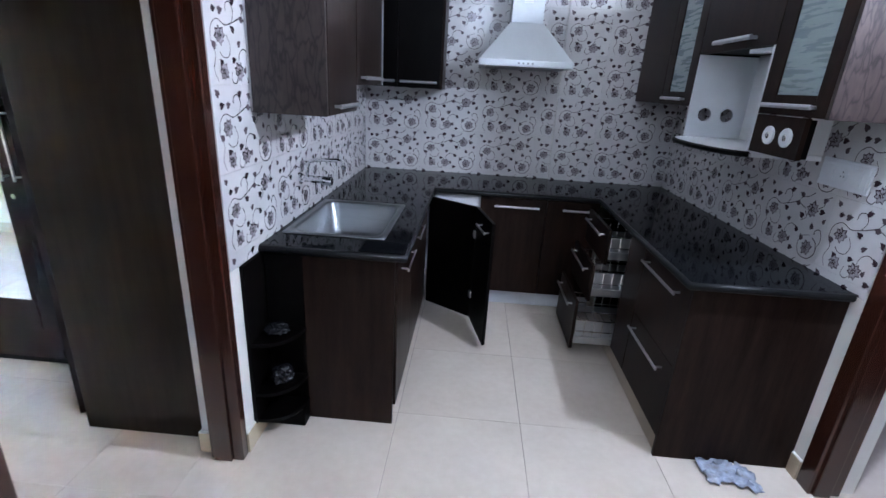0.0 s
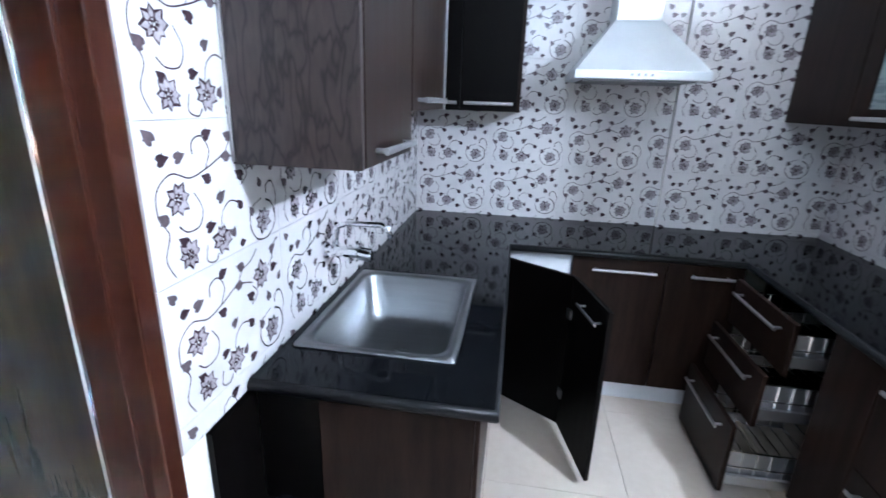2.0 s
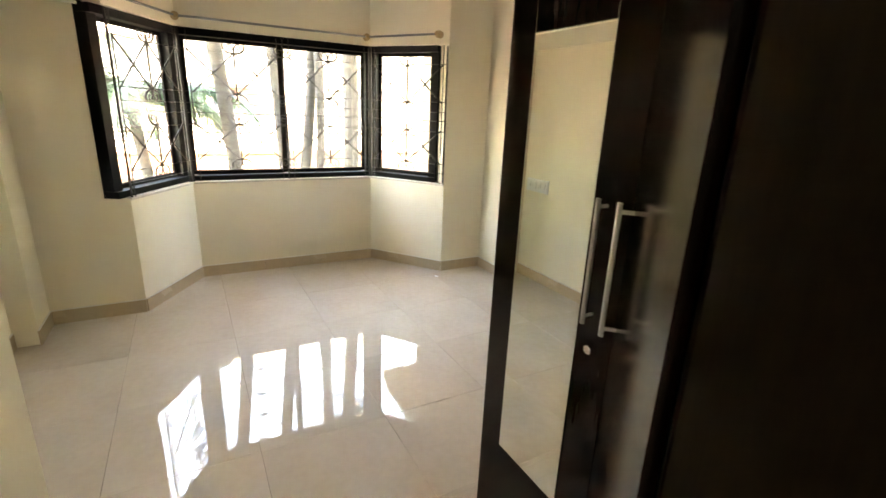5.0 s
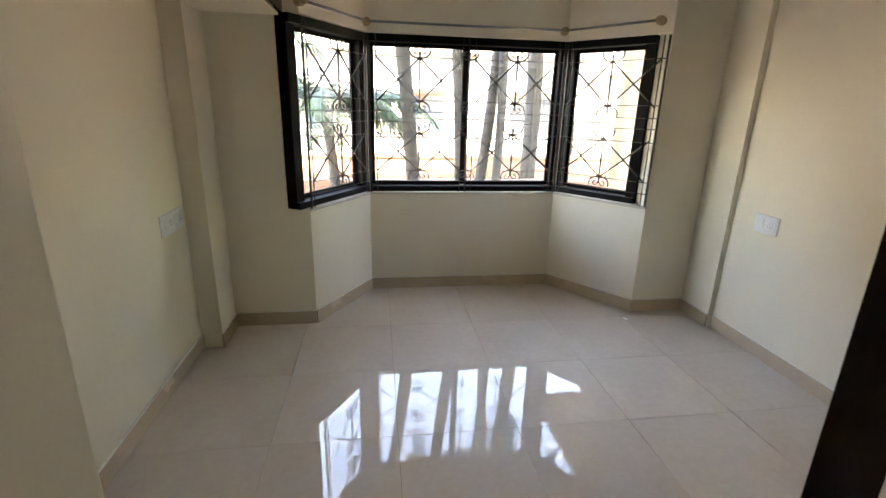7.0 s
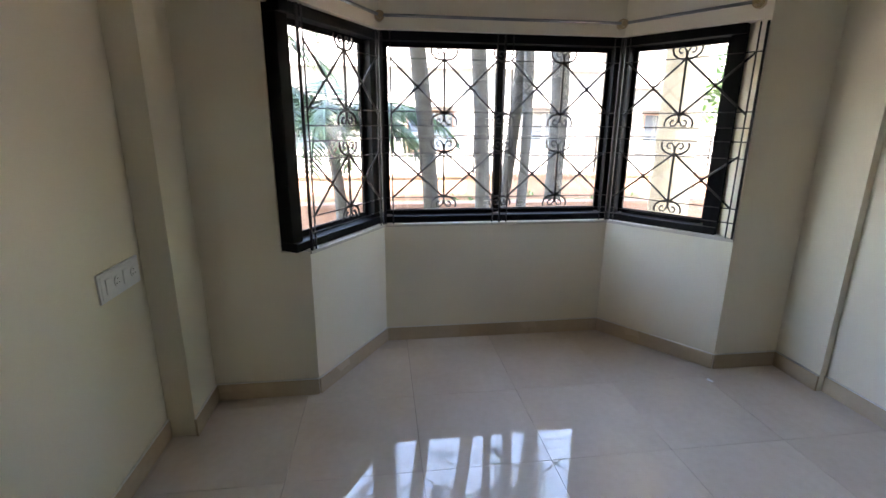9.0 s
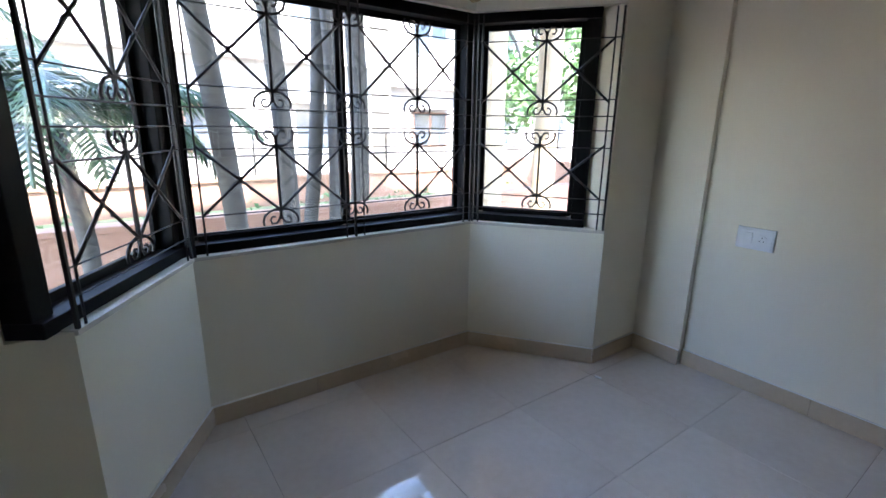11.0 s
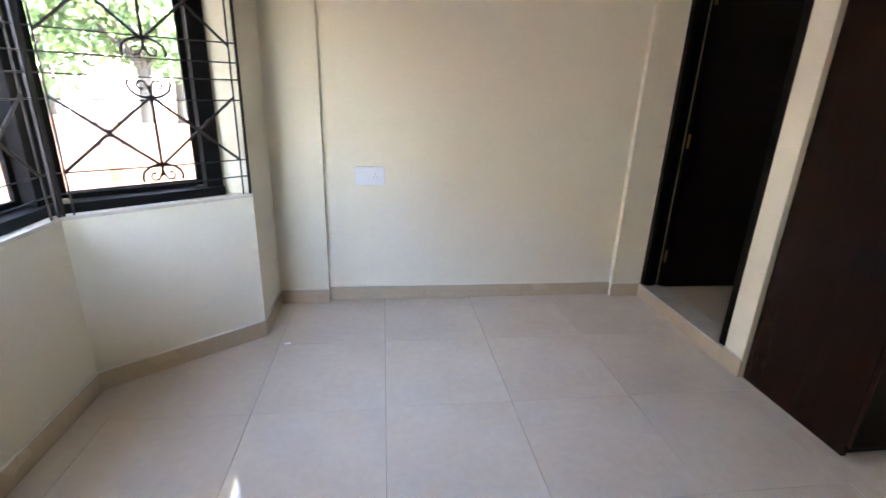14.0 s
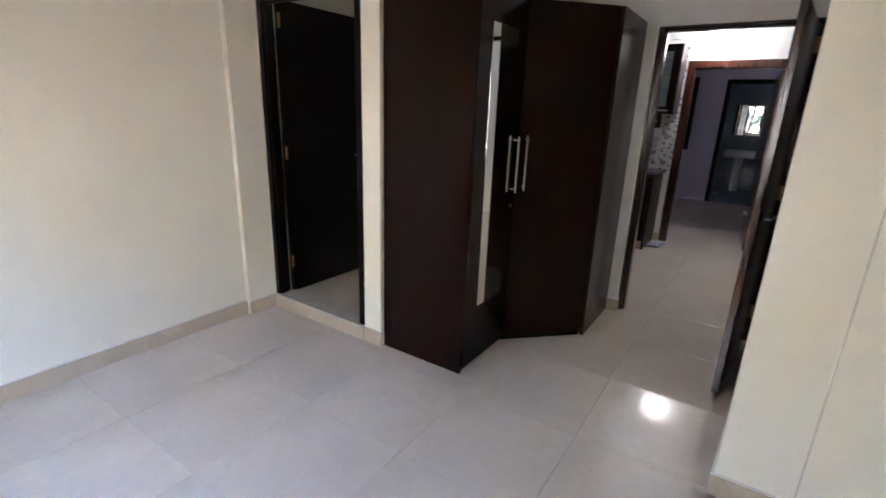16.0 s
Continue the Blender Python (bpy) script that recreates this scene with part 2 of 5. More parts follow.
def disc_solid(place, axis, r, thick, n=24, bm=None, bevel=0.0):
    bm = bm or bmesh.new()
    q = Vector((0, 0, 1)).rotation_difference(Vector(axis)).to_matrix().to_4x4()
    res = bmesh.ops.create_cone(bm, cap_ends=True, segments=n, radius1=r, radius2=r, depth=thick, matrix=Matrix.Translation(place) @ q)
    if bevel:
        es = [e for v in res["verts"] for e in v.link_edges if len(e.link_faces) == 2 and e.calc_face_angle(0) > 1]
        bmesh.ops.bevel(bm, geom=list(set(es)), offset=bevel, segments=2, affect="EDGES")
    return bm


def structure(name, bm, material, label, category):
    return tagged(link(name, bm, material), label, category, kind="structure")


# ---- plan ----
XW, XE, YN = -1.205, 1.18, 4.85                # kitchen and hall
BX0, BX1, BY0, BY1 = -5.50, -3.03, 1.135, 4.75  # bedroom
XD = -1.390                                    # bedroom face of the door wall
DY0, DY1 = 1.70, 2.60                         # bedroom door opening
EY0, EY1 = 1.80, 2.70                         # door opening across the hall
HEAD = 2.045
CEIL = 2.9
BAY = [(BX0, 1.82), (-6.145, 2.214), (-6.145, 3.79), (BX0, 4.275)]
SILL, WTOP = 0.845, 2.058

# walls of the hall and kitchen
bm = box(XD, XW, -3.0, DY0, 0, CEIL)
box(XD, XW, DY1, YN + 0.2, 0, CEIL, bm=bm)
box(XD, XW, DY0, DY1, HEAD, CEIL, bm=bm)
structure("wall_west_hall", bm, [WHITE_WALL], "cream-white painted wall with a doorway", "wall")
bm = box(XE, XE + 0.2, -3.0, EY0, 0, CEIL)
box(XE, XE + 0.2, EY1, YN + 0.2, 0, CEIL, bm=bm)
box(XE, XE + 0.2, EY0, EY1, HEAD, CEIL, bm=bm)
structure("wall_east_hall", bm, WHITE_WALL, "cream-white painted wall with a doorway", "wall")
structure("wall_north_kitchen", box(XW, XE, YN, YN + 0.2, 0, CEIL), WHITE_WALL, "cream-white painted kitchen end wall", "wall")
structure("wall_south_hall", box(XW, XE, -3.2, -3.0, 0, CEIL), WHITE_WALL, "cream-white painted wall", "wall")

# bedroom walls
structure("wall_north_bedroom", box(BX0 - 0.2, -2.93, BY1, BY1 + 0.2, 0, CEIL), CREAM, "cream painted bedroom wall", "wall")
structure("wall_south_bedroom", box(BX0 - 0.2, BX1, BY0 - 0.2, BY0, 0, CEIL), CREAM, "cream painted bedroom wall", "wall")
bm = prism([(BX1, BY0 - 0.2), (XD, BY0 - 0.2), (XD, 1.70), (BX1, 1.785)], 0, CEIL, 0.006)
structure("wall_passage", bm, CREAM, "cream painted wall block beside the entrance", "wall")
bm = box(-2.93, -2.79, 3.665, 3.80, 0, CEIL)
box(-2.93, -2.79, 4.70, BY1 + 0.2, 0, CEIL, bm=bm)
box(-2.93, -2.79, 3.80, 4.70, 2.12, CEIL, bm=bm)
box(-2.93, -2.79, 3.80, 4.70, 0, 0.085, bm=bm)
structure("wall_bath_front", bm, CREAM, "cream painted wall with the bathroom doorway", "wall")
structure("wall_bath_south", box(-2.79, XD, 3.665, 3.78, 0, CEIL), CREAM, "cream painted wall behind the wardrobe", "wall")
structure("pilaster_north_west", box(BX0, -5.18, 4.708, BY1, 0, CEIL, 0.003), CREAM, "cream painted corner pilaster", "pilaster")
structure("pilaster_north_east", box(-3.153, -2.93, 4.712, BY1, 0, CEIL, 0.003), CREAM, "cream painted corner pilaster", "pilaster")
structure("pilaster_south_west", box(BX0, -5.19, BY0, 1.262, 0, CEIL, 0.003), CREAM, "cream painted corner pilaster", "pilaster")
bm = box(BX0 - 0.2, BX0, BY0, 1.67, 0, CEIL)
box(BX0 - 0.16, BX0, 1.67, BAY[0][1], 0, SILL, bm=bm)
box(BX0 - 0.16, BX0, 1.67, BAY[0][1], WTOP, CEIL, bm=bm)
structure("wall_west_south", bm, CREAM, "cream painted wall beside the bay", "wall")
structure("wall_west_north", box(BX0 - 0.2, BX0, BAY[3][1], BY1, 0, CEIL), CREAM, "cream painted wall beside the bay", "wall")
OUT = [(BX0 - 0.16, 1.70), (-6.345, 2.10), (-6.345, 3.90), (BX0 - 0.16, 4.40)]
for i, nm in enumerate(("south", "middle", "north")):
    a, b, c, d = BAY[i], BAY[i + 1], OUT[i + 1], OUT[i]
    bm = prism([a, b, c, d][::-1], 0, SILL)
    prism([a, b, c, d][::-1], WTOP, CEIL, bm=bm)
    structure("wall_bay_" + nm, bm, CREAM, "cream painted bay wall under and over the window", "wall")
bm = prism([(-2.79, 3.78), (XD, 3.78), (XD, YN + .1), (-2.79, YN + .1)], CEIL, CEIL + 0.12)
prism([(XW, -3.0), (XE, -3.0), (XE, YN), (XW, YN)], CEIL, CEIL + 0.12, bm=bm)
structure("ceiling_hall", bm, CEILING_PAINT, "white painted ceiling", "ceiling")
bm = prism([(BX0, BY0), (XD, BY0), (XD, 3.7), (-2.86, 3.7), (-2.86, BY1), (BX0, BY1), OUT[2], OUT[1]], CEIL, CEIL + 0.12)
structure("ceiling_bedroom", bm, CEILING_PAINT, "white painted ceiling", "ceiling")
FLOOR_PLAN = [(-6.14, 2.22), (BX0, 1.83), (BX0, BY0), (BX1, BY0), (BX1, 1.78), (XD, 1.70), (XW, 1.70), (XW, -3.0), (XE, -3.0), (XE, YN), (XW, YN), (XW, 3.66), (-2.92, 3.66), (-2.92, BY1), (BX0, BY1), (BX0, 4.27), (-6.14, 3.785)]
bm = prism(FLOOR_PLAN, -0.12, -0.009)
structure("floor", bm, GROUT, "cement bed with thin joints under the tiles", "floor")

# bathroom behind the bedroom
structure("floor_bathroom", box(-2.79, XD, 3.78, YN, -0.1, 0.088), surface("bath_floor_tile", (0.50, 0.41, 0.31), 0.35, vary=0.1), "beige raised bathroom floor", "floor")
# the high vent is an added opening that lets skylight into the bathroom
bm = box(-2.79, XD, YN, YN + 0.2, 0, 2.32)
box(-2.79, XD, YN, YN + 0.2, 2.6, CEIL, bm=bm)
box(-2.79, -2.6, YN, YN + 0.2, 2.32, 2.6, bm=bm)
box(-1.7, XD, YN, YN + 0.2, 2.32, 2.6, bm=bm)
structure("wall_north_bathroom", bm, surface("bath_wall_tile", (0.70, 0.66, 0.56), 0.25, vary=0.06), "pale tiled bathroom wall with a high vent added for light", "wall")

# second bedroom across the hall
structure("floor_east_room", box(XE, 4.85, 0.6, 4.2, -0.12, -0.001), FLOOR_TILE, "polished cream tile floor", "floor")
structure("floor_doorway_west", box(XD, XW, DY0, DY1, -0.1, -0.0015), FLOOR_TILE, "polished cream tile in the doorway", "floor")
structure("wall_north_east_room", box(XE + 0.2, 4.85, 4.2, 4.35, 0, CEIL), LAVENDER, "pale lavender wall", "wall")
structure("wall_south_east_room", box(XE + 0.2, 4.85, 0.45, 0.6, 0, CEIL), LAVENDER, "pale lavender wall", "wall")
bm = box(4.85, 5.0, 0.6, 1.78, 0, CEIL)
box(4.85, 5.0, 2.62, 4.35, 0, CEIL, bm=bm)
box(4.85, 5.0, 1.78, 2.62, 2.12, CEIL, bm=bm)
structure("wall_far_east_room", bm, LAVENDER, "pale lavender wall with a bathroom doorway", "wall")
structure("ceiling_east_room", box(XE + 0.2, 6.9, 0.45, 4.35, CEIL, CEIL + 0.1), CEILING_PAINT, "white painted ceiling", "ceiling")
BLUE_TILE = surface("blue_grey_tile", (0.20, 0.26, 0.32), 0.25, vary=0.15, scale=4)
bm = box(6.7, 6.85, 1.2, 3.2, 0, CEIL)
box(5.0, 6.7, 1.05, 1.2, 0, CEIL, bm=bm)
box(5.0, 6.7, 3.2, 3.35, 0, CEIL, bm=bm)
box(5.0, 6.7, 1.2, 3.2, -0.1, 0.03, bm=bm)
structure("wall_far_bathroom", bm, BLUE_TILE, "blue-grey tiled bathroom walls and floor", "wall")

# ---- doors ----


def door_frame(name, x0, x1, y0, y1, top, material, w=0.06, label=""):
    """Two jambs and a head set in an opening of a wall that runs along y."""
    t = thing(name, (x0 + x1) / 2, (y0 + y1) / 2, 0, label=label, category="door frame", kind="structure")
    for a, b in ((y0, y0 + w), (y1 - w, y1)):
        bm = box(x0, x1, a, b, 0, top, 0.004)
        inner = b if a == y0 else a
        s = 1 if a == y0 else -1
        box(x0 + 0.02, x1 - 0.045, inner, inner + s * 0.012, 0, top - w, 0.003, bm=bm)
        part("jamb", bm, material, t)
    bm = box(x0, x1, y0 + w, y1 - w, top - w, top, 0.004)
    box(x0 + 0.02, x1 - 0.045, y0 + w, y1 - w, top - w - 0.012, top - w, 0.003, bm=bm)
    part("head", bm, material, t)
    return t


door_frame("door_frame_1", -1.338, XW + 0.006, DY0 - 0.02, DY1 + 0.006, HEAD + 0.03, DOOR_WOOD, 0.045, "polished red-brown wooden frame of the bedroom doorway")
door_frame("door_frame_2", XE - 0.006, XE + 0.125, EY0 - 0.05, EY1 + 0.05, HEAD + 0.03, DOOR_WOOD, 0.075, "polished red-brown wooden frame of the second doorway")
door_frame("door_frame_3", -2.935, -2.84, 3.80, 4.70, 2.12, DOOR_DARK, 0.045, "dark brown wooden frame of the bathroom doorway")
door_frame("door_frame_4", 4.845, 4.95, 1.78, 2.62, 2.12, DOOR_DARK, 0.06, "dark wooden frame of the far bathroom doorway")


def door_leaf(name, hinge, rz, width, height, z, material, label, flip=1):
    t = thing(name, hinge[0], hinge[1], z, rz, label=label, category="door", kind="structure")
    part("panel", box(0, width, -0.018, 0.018, 0.006, height, 0.003), material, t, local=True)
    for s in (-1, 1):
        bm = disc_solid((width - 0.07, s * 0.026, 1.0), (0, 1, 0), 0.026, 0.012, bm=None, bevel=0.003)
        tube([(width - 0.07, s * 0.03, 1.0), (width - 0.07, s * 0.06, 1.0), (width - 0.17, s * 0.065, 1.0)], 0.009, bm=bm)
        part("door_handle", bm, STEEL, t, "steel lever handle", smooth=True, local=True)
    for hz in (0.2, 1.0, 1.85):
        part("hinge", tube([(0.0, flip * 0.024, hz), (0.0, flip * 0.024, hz + 0.09)], 0.008), BRASS, t, local=True)
    return t


door_leaf("door_1", (-1.395, 1.755), 174, 0.82, 1.99, 0, DOOR_WOOD, "polished red-brown wooden door standing open against the wall", 1)
door_leaf("door_2", (-2.82, 4.655), -1, 0.80, 2.02, 0.09, DOOR_DARK, "dark brown bathroom door standing half open", -1)
door_leaf("door_3", (XE + 0.15, 1.85), 4, 0.80, 1.98, 0, DOOR_WOOD, "polished red-brown wooden door opened into the far room", 1)

# ---- skirting ----
SK = 0.095


def skirting(name, a, b, material=SKIRT, depth=0.012, h=SK, split=0.6):
    """Skirting tiles along a wall from a to b, standing out to the left of that way."""
    a, b = Vector((*a, 0)), Vector((*b, 0))
    d = b - a
    length = d.length
    ang = math.degrees(math.atan2(d.y, d.x))
    t = thing(name, a.x, a.y, 0, ang, label="beige tile skirting along the wall", category="skirting", kind="structure")
    k = max(1, round(length / split))
    for i in range(k):
        part("skirting_tile", box(i * length / k + 0.0008, (i + 1) * length / k - 0.0008, 0, depth, 0, h, 0.0015), material, t, local=True)
    part("plaster_bead", box(0, length, 0, depth * 0.8, h, h + 0.006, 0.002), WHITE_WALL, t, "thin white plaster line above the tiles", local=True)


skirting("baseboard_1", (-3.153, BY1), (-5.18, BY1))
skirting("baseboard_2", (-5.18, 4.708), (BX0, 4.708))
skirting("baseboard_3", (BX0, 4.708), (BX0, 4.275))
skirting("baseboard_4", BAY[3], BAY[2])
skirting("baseboard_5", BAY[2], BAY[1])
skirting("baseboard_6", BAY[1], BAY[0])
skirting("baseboard_7", BAY[0], (BX0, 1.262))
skirting("baseboard_8", (BX0, 1.262), (-5.178, 1.262))
skirting("baseboard_9", (-5.19, BY0), (BX1, BY0))
skirting("baseboard_10", (BX1, BY0), (BX1, 1.797))
skirting("baseboard_11", (BX1 - 0.012, 1.786), (XD, 1.70))
skirting("baseboard_12", (-2.93, 4.712), (-3.153, 4.712))
skirting("baseboard_13", (-2.93, 3.655), (-2.93, 3.80), h=0.10)
skirting("baseboard_14", (XD, DY1 - 0.012), (XD, 2.665))
skirting("baseboard_15", (-1.34, DY1), (XD - 0.012, DY1))
skirting("baseboard_16", (XW, 2.80), (XW, DY1 + 0.008))
skirting("baseboard_17", (XE, EY1 + 0.052), (XE, 2.813))
bm = box(-2.945, -2.93, 3.80, 4.70, 0, 0.088, 0.002)
structure("bath_step_riser", bm, SKIRT, "beige tile riser of the bathroom step", "step")
structure("bath_threshold", box(-2.95, -2.79, 3.80, 4.70, 0.088, 0.104, 0.003), surface("threshold_stone", (0.46, 0.42, 0.36), 0.4, vary=0.2, scale=9), "grey-beige stone bathroom threshold", "threshold")

# ---- bay window ----
FR = 0.055


def bay_frame_space(a, b):
    """A space whose x runs along the wall from a to b, y into the wall away from the room, z up."""
    d = Vector(b) - Vector(a)
    return math.degrees(math.atan2(d.y, d.x)), d.length


def scroll(bm, m, cx, cz, side, r=0.026, up=1):
    """Half of an anchor-shaped flourish: a wide hook and a small inner curl."""
    hook = [(0.0, 0.0), (0.45, -0.08), (1.0, 0.1), (1.45, 0.5), (1.6, 1.0), (1.5, 1.35)]
    curl = [(0.0, 0.25), (0.12, 0.8), (0.4, 1.25), (0.8, 1.25), (0.95, 0.9), (0.75, 0.6), (0.5, 0.65)]
    for line, w in ((hook, 0.0062), (curl, 0.0052)):
        tube([m @ Vector((cx + side * a * r * 1.75, 0, cz + up * b * r * 1.7)) for a, b in line], w, 6, bm=bm)


def x_curl(bm, m, cx, cz, r=0.042):
    """Two arcs back to back at a crossing, their tips turned outwards."""
    for s in (-1, 1):
        pts = [m @ Vector((cx + r * math.sin(a), -0.002, cz + s * (0.010 + r * (1 - math.cos(a))))) for a in [(-1.5 + 3.0 * k / 12) for k in range(13)]]
        tube(pts, 0.0052, 6, bm=bm)


def grille(name, a, b, panels, ends=(0, 0)):
    """A wrought-iron grille on the inner face of one side of the bay."""
    ang, length = bay_frame_space(a, b)
    t = thing(name, a[0], a[1], SILL, ang, label="black wrought-iron window grille with crosses and curled scrolls", category="window grille", group="bay window grilles")
    H = WTOP - SILL - 0.012
    y = 0.004
    x0, x1 = 0.012 + ends[0], length - 0.012 - ends[1]
    m = Matrix.Translation((0, y, 0))
    for x in (x0, x1):
        part("upright", box(x - 0.006, x + 0.006, y - 0.006, y + 0.006, 0, H, 0.001), IRON, t, local=True)
    levels = [0.10, 0.185, 0.475, 0.57, 0.647, 0.735, 1.05]
    for z in levels:
        part("wire", tube([(x0, y, z), ((x0 + x1) / 2, y, z - 0.003), (x1, y, z)], 0.0033, 6), IRON, t, local=True)
    w = (x1 - x0) / panels
    for p in range(panels):
        c = x0 + w * (p + 0.5)
        hw = w / 2 - (0.05 if panels > 1 else 0.035)
        for s in (-1, 1):
            part("upright", tube([(c + s * hw, y, 0.0), (c + s * hw, y, H)], 0.0045, 6), IRON, t, local=True)
        for z0, z1 in ((0.185, 0.488), (0.72, 1.047)):
            part("upright", box(c - 0.006, c + 0.006, y - 0.006, y + 0.006, z0 - 0.045, z1 + 0.045, 0.001), IRON, t, local=True)
            for s in (-1, 1):
                bm = tube([m @ Vector((c, 0, z0)), m @ Vector((c + s * hw, 0, z1))], 0.0065, 6)
                tube([m @ Vector((c, 0, z1)), m @ Vector((c + s * hw, 0, z0))], 0.0065, 6, bm=bm)
                part("cross_bar", bm, IRON, t, local=True)
                bm = bmesh.new()
                x_curl(bm, m, c + s * hw / 2, (z0 + z1) / 2)
                part("curl", bm, IRON, t, local=True)
                bm = bmesh.new()
                scroll(bm, m, c, z1 + 0.0, s, 0.03, 1)
                part("scroll", bm, IRON, t, local=True)
                bm = bmesh.new()
                scroll(bm, m, c, z0 - 0.0, s, 0.03, -1)
                part("scroll", bm, IRON, t, local=True)
    if panels > 1:
        for z0, z1 in ((0.165, 0.508), (0.70, 1.067)):
            for s in (-1, 1):
                for zz, up in ((z1 - 0.02, 1), (z0 + 0.02, -1)):
                    bm = bmesh.new()
                    scroll(bm, m, (x0 + x1) / 2, zz, s, 0.026, up)
                    part("scroll", bm, IRON, t, local=True)
        part("upright", box((x0 + x1) / 2 - 0.006, (x0 + x1) / 2 + 0.006, y - 0.006, y + 0.006, 0, H, 0.001), IRON, t, local=True)


def window(name, a, b, panels, lead, tail, inset=0.10):
    """A black metal window set in the bay wall, with panes and a sill."""
    ang, length = bay_frame_space(a, b)
    t = thing(name, a[0], a[1], SILL, ang, label="black metal framed bay window with clear panes", category="window", kind="structure")
    H = WTOP - SILL
    # the room lies on the +y side of a wall that runs from north to south
    y0, y1 = -inset - 0.05, -inset
    x0, x1 = -lead, length + tail
    for q in ((x0, x1, 0.002, FR - 0.005), (x0, x1, H - FR, H - 0.001)):
        part("window_frame", box(q[0], q[1], y0, -0.035, q[2], q[3], 0.004), WINDOW_BLACK, t, local=True)
    for q in ((x0, x0 + FR + 0.025), (x1 - FR - 0.025, x1)):
        part("window_frame", box(q[0], q[1], y0, -0.06, FR - 0.005, H - FR, 0.004), WINDOW_BLACK, t, local=True)
    w = (x1 - x0) / panels
    for p in range(panels):
        px0, px1 = x0 + p * w + (0.08 if p == 0 else 0), x0 + (p + 1) * w - (0.08 if p == panels - 1 else 0)
        yo = y0 + 0.012 + 0.012 * p
        bm = box(px0 - 0.01, px0 + 0.028, yo, yo + 0.02, FR, H - FR, 0.003)
        box(px1 - 0.028, px1 + 0.01, yo, yo + 0.02, FR, H - FR, 0.003, bm=bm)
        box(px0 + 0.028, px1 - 0.028, yo, yo + 0.02, FR - 0.005, FR + 0.03, 0.003, bm=bm)
        box(px0 + 0.028, px1 - 0.028, yo, yo + 0.02, H - FR - 0.03, H - FR + 0.005, 0.003, bm=bm)
        s = part("sash", bm, WINDOW_BLACK, t, local=True)
        pane = part("pane", box(px0 + 0.02, px1 - 0.02, yo + 0.008, yo + 0.012, FR + 0.02, H - FR - 0.02), GLASS, s, "clear glass pane", local=True)
        pane.visible_shadow = False
    part("window_sill", box(0.0, length, -inset, 0.012, -0.012, 0.006, 0.003), CEMENT_EDGE, t, "painted plaster sill", local=True)
    return t


for i, (pn, lead, tail) in enumerate(((1, 0.062, 0.058), (2, 0.058, 0.062), (1, -0.12, 0.058))):
    window("window_%d" % (i + 1), BAY[i + 1], BAY[i], pn, lead, tail)
    grille("window_grille", BAY[i + 1], BAY[i], pn)
for nm, p, q in (("window_corner_post_1", BAY[1], (-0.93, -0.40)), ("window_corner_post_2", BAY[2], (-0.93, 0.44))):
    c = Vector((p[0] + q[0] * 0.145, p[1] + q[1] * 0.145))
    structure(nm, disc_solid((c.x, c.y, (SILL + WTOP) / 2), (0, 0, 1), 0.034, WTOP - SILL, 12), WINDOW_BLACK, "black metal post between two bay windows", "window post")

# ---- curtain rods over the bay ----
RZ = 2.12
BRACKET_WOOD = surface("bracket_wood", (0.42, 0.30, 0.16), 0.35, vary=0.2)


def curtain_rod(a, b, ends):
    t = thing("curtain_rod", a[0], a[1], RZ, label="steel curtain rod on turned wooden brackets", category="curtain rod", group="bay curtain rods")
    part("rod", tube([(*a, RZ), (*b, RZ)], 0.009, 10), STEEL, t, "thin steel rod", smooth=True)
    for p, n in ends:
        nv = Vector((*n, 0)).normalized()
        bm = disc_solid(Vector((*p, RZ)) - nv * 0.03, nv, 0.03, 0.05, 18, bevel=0.006)
        disc_solid(Vector((*p, RZ)) + nv * 0.008, nv, 0.02, 0.04, 16, bm=bm, bevel=0.004)
        part("bracket", bm, BRACKET_WOOD, t, "pale wooden bracket", smooth=False)


RS, R1, R2, RN = (-5.46, 1.855), (-6.075, 2.218), (-6.07, 3.738), (-5.45, 4.135)
curtain_rod(RS, R1, ((RS, (0.52, 0.85)),))
curtain_rod(R1, R2, ((R1, (1, 0.1)), (R2, (1, -0.1))))
curtain_rod(R2, RN, ((RN, (0.6, -0.8)),))

# ---- loft over the south side of the bedroom ----
loft = thing("loft_cupboard", (BX0 + BX1) / 2, 1.45, 2.04, label="built-in loft with cream underside and dark brown shutters", category="loft")
part("slab", box(BX0 + 0.0, BX1, BY0, 1.70, 2.04, 2.12, 0.003), CREAM, loft, "cream painted slab")
n = 4
for i in range(n):
    w = (BX1 - BX0) / n
    d = part("shutter", box(BX0 + i * w + 0.003, BX0 + (i + 1) * w - 0.003, 1.70, 1.725, 2.05, 2.82, 0.003), WARDROBE_WOOD, loft, "dark brown shutter")
    part("knob", disc_solid((BX0 + i * w + (0.08 if i % 2 else w - 0.08), 1.735, 2.12), (0, 1, 0), 0.014, 0.02, 12, bevel=0.003), STEEL, d)

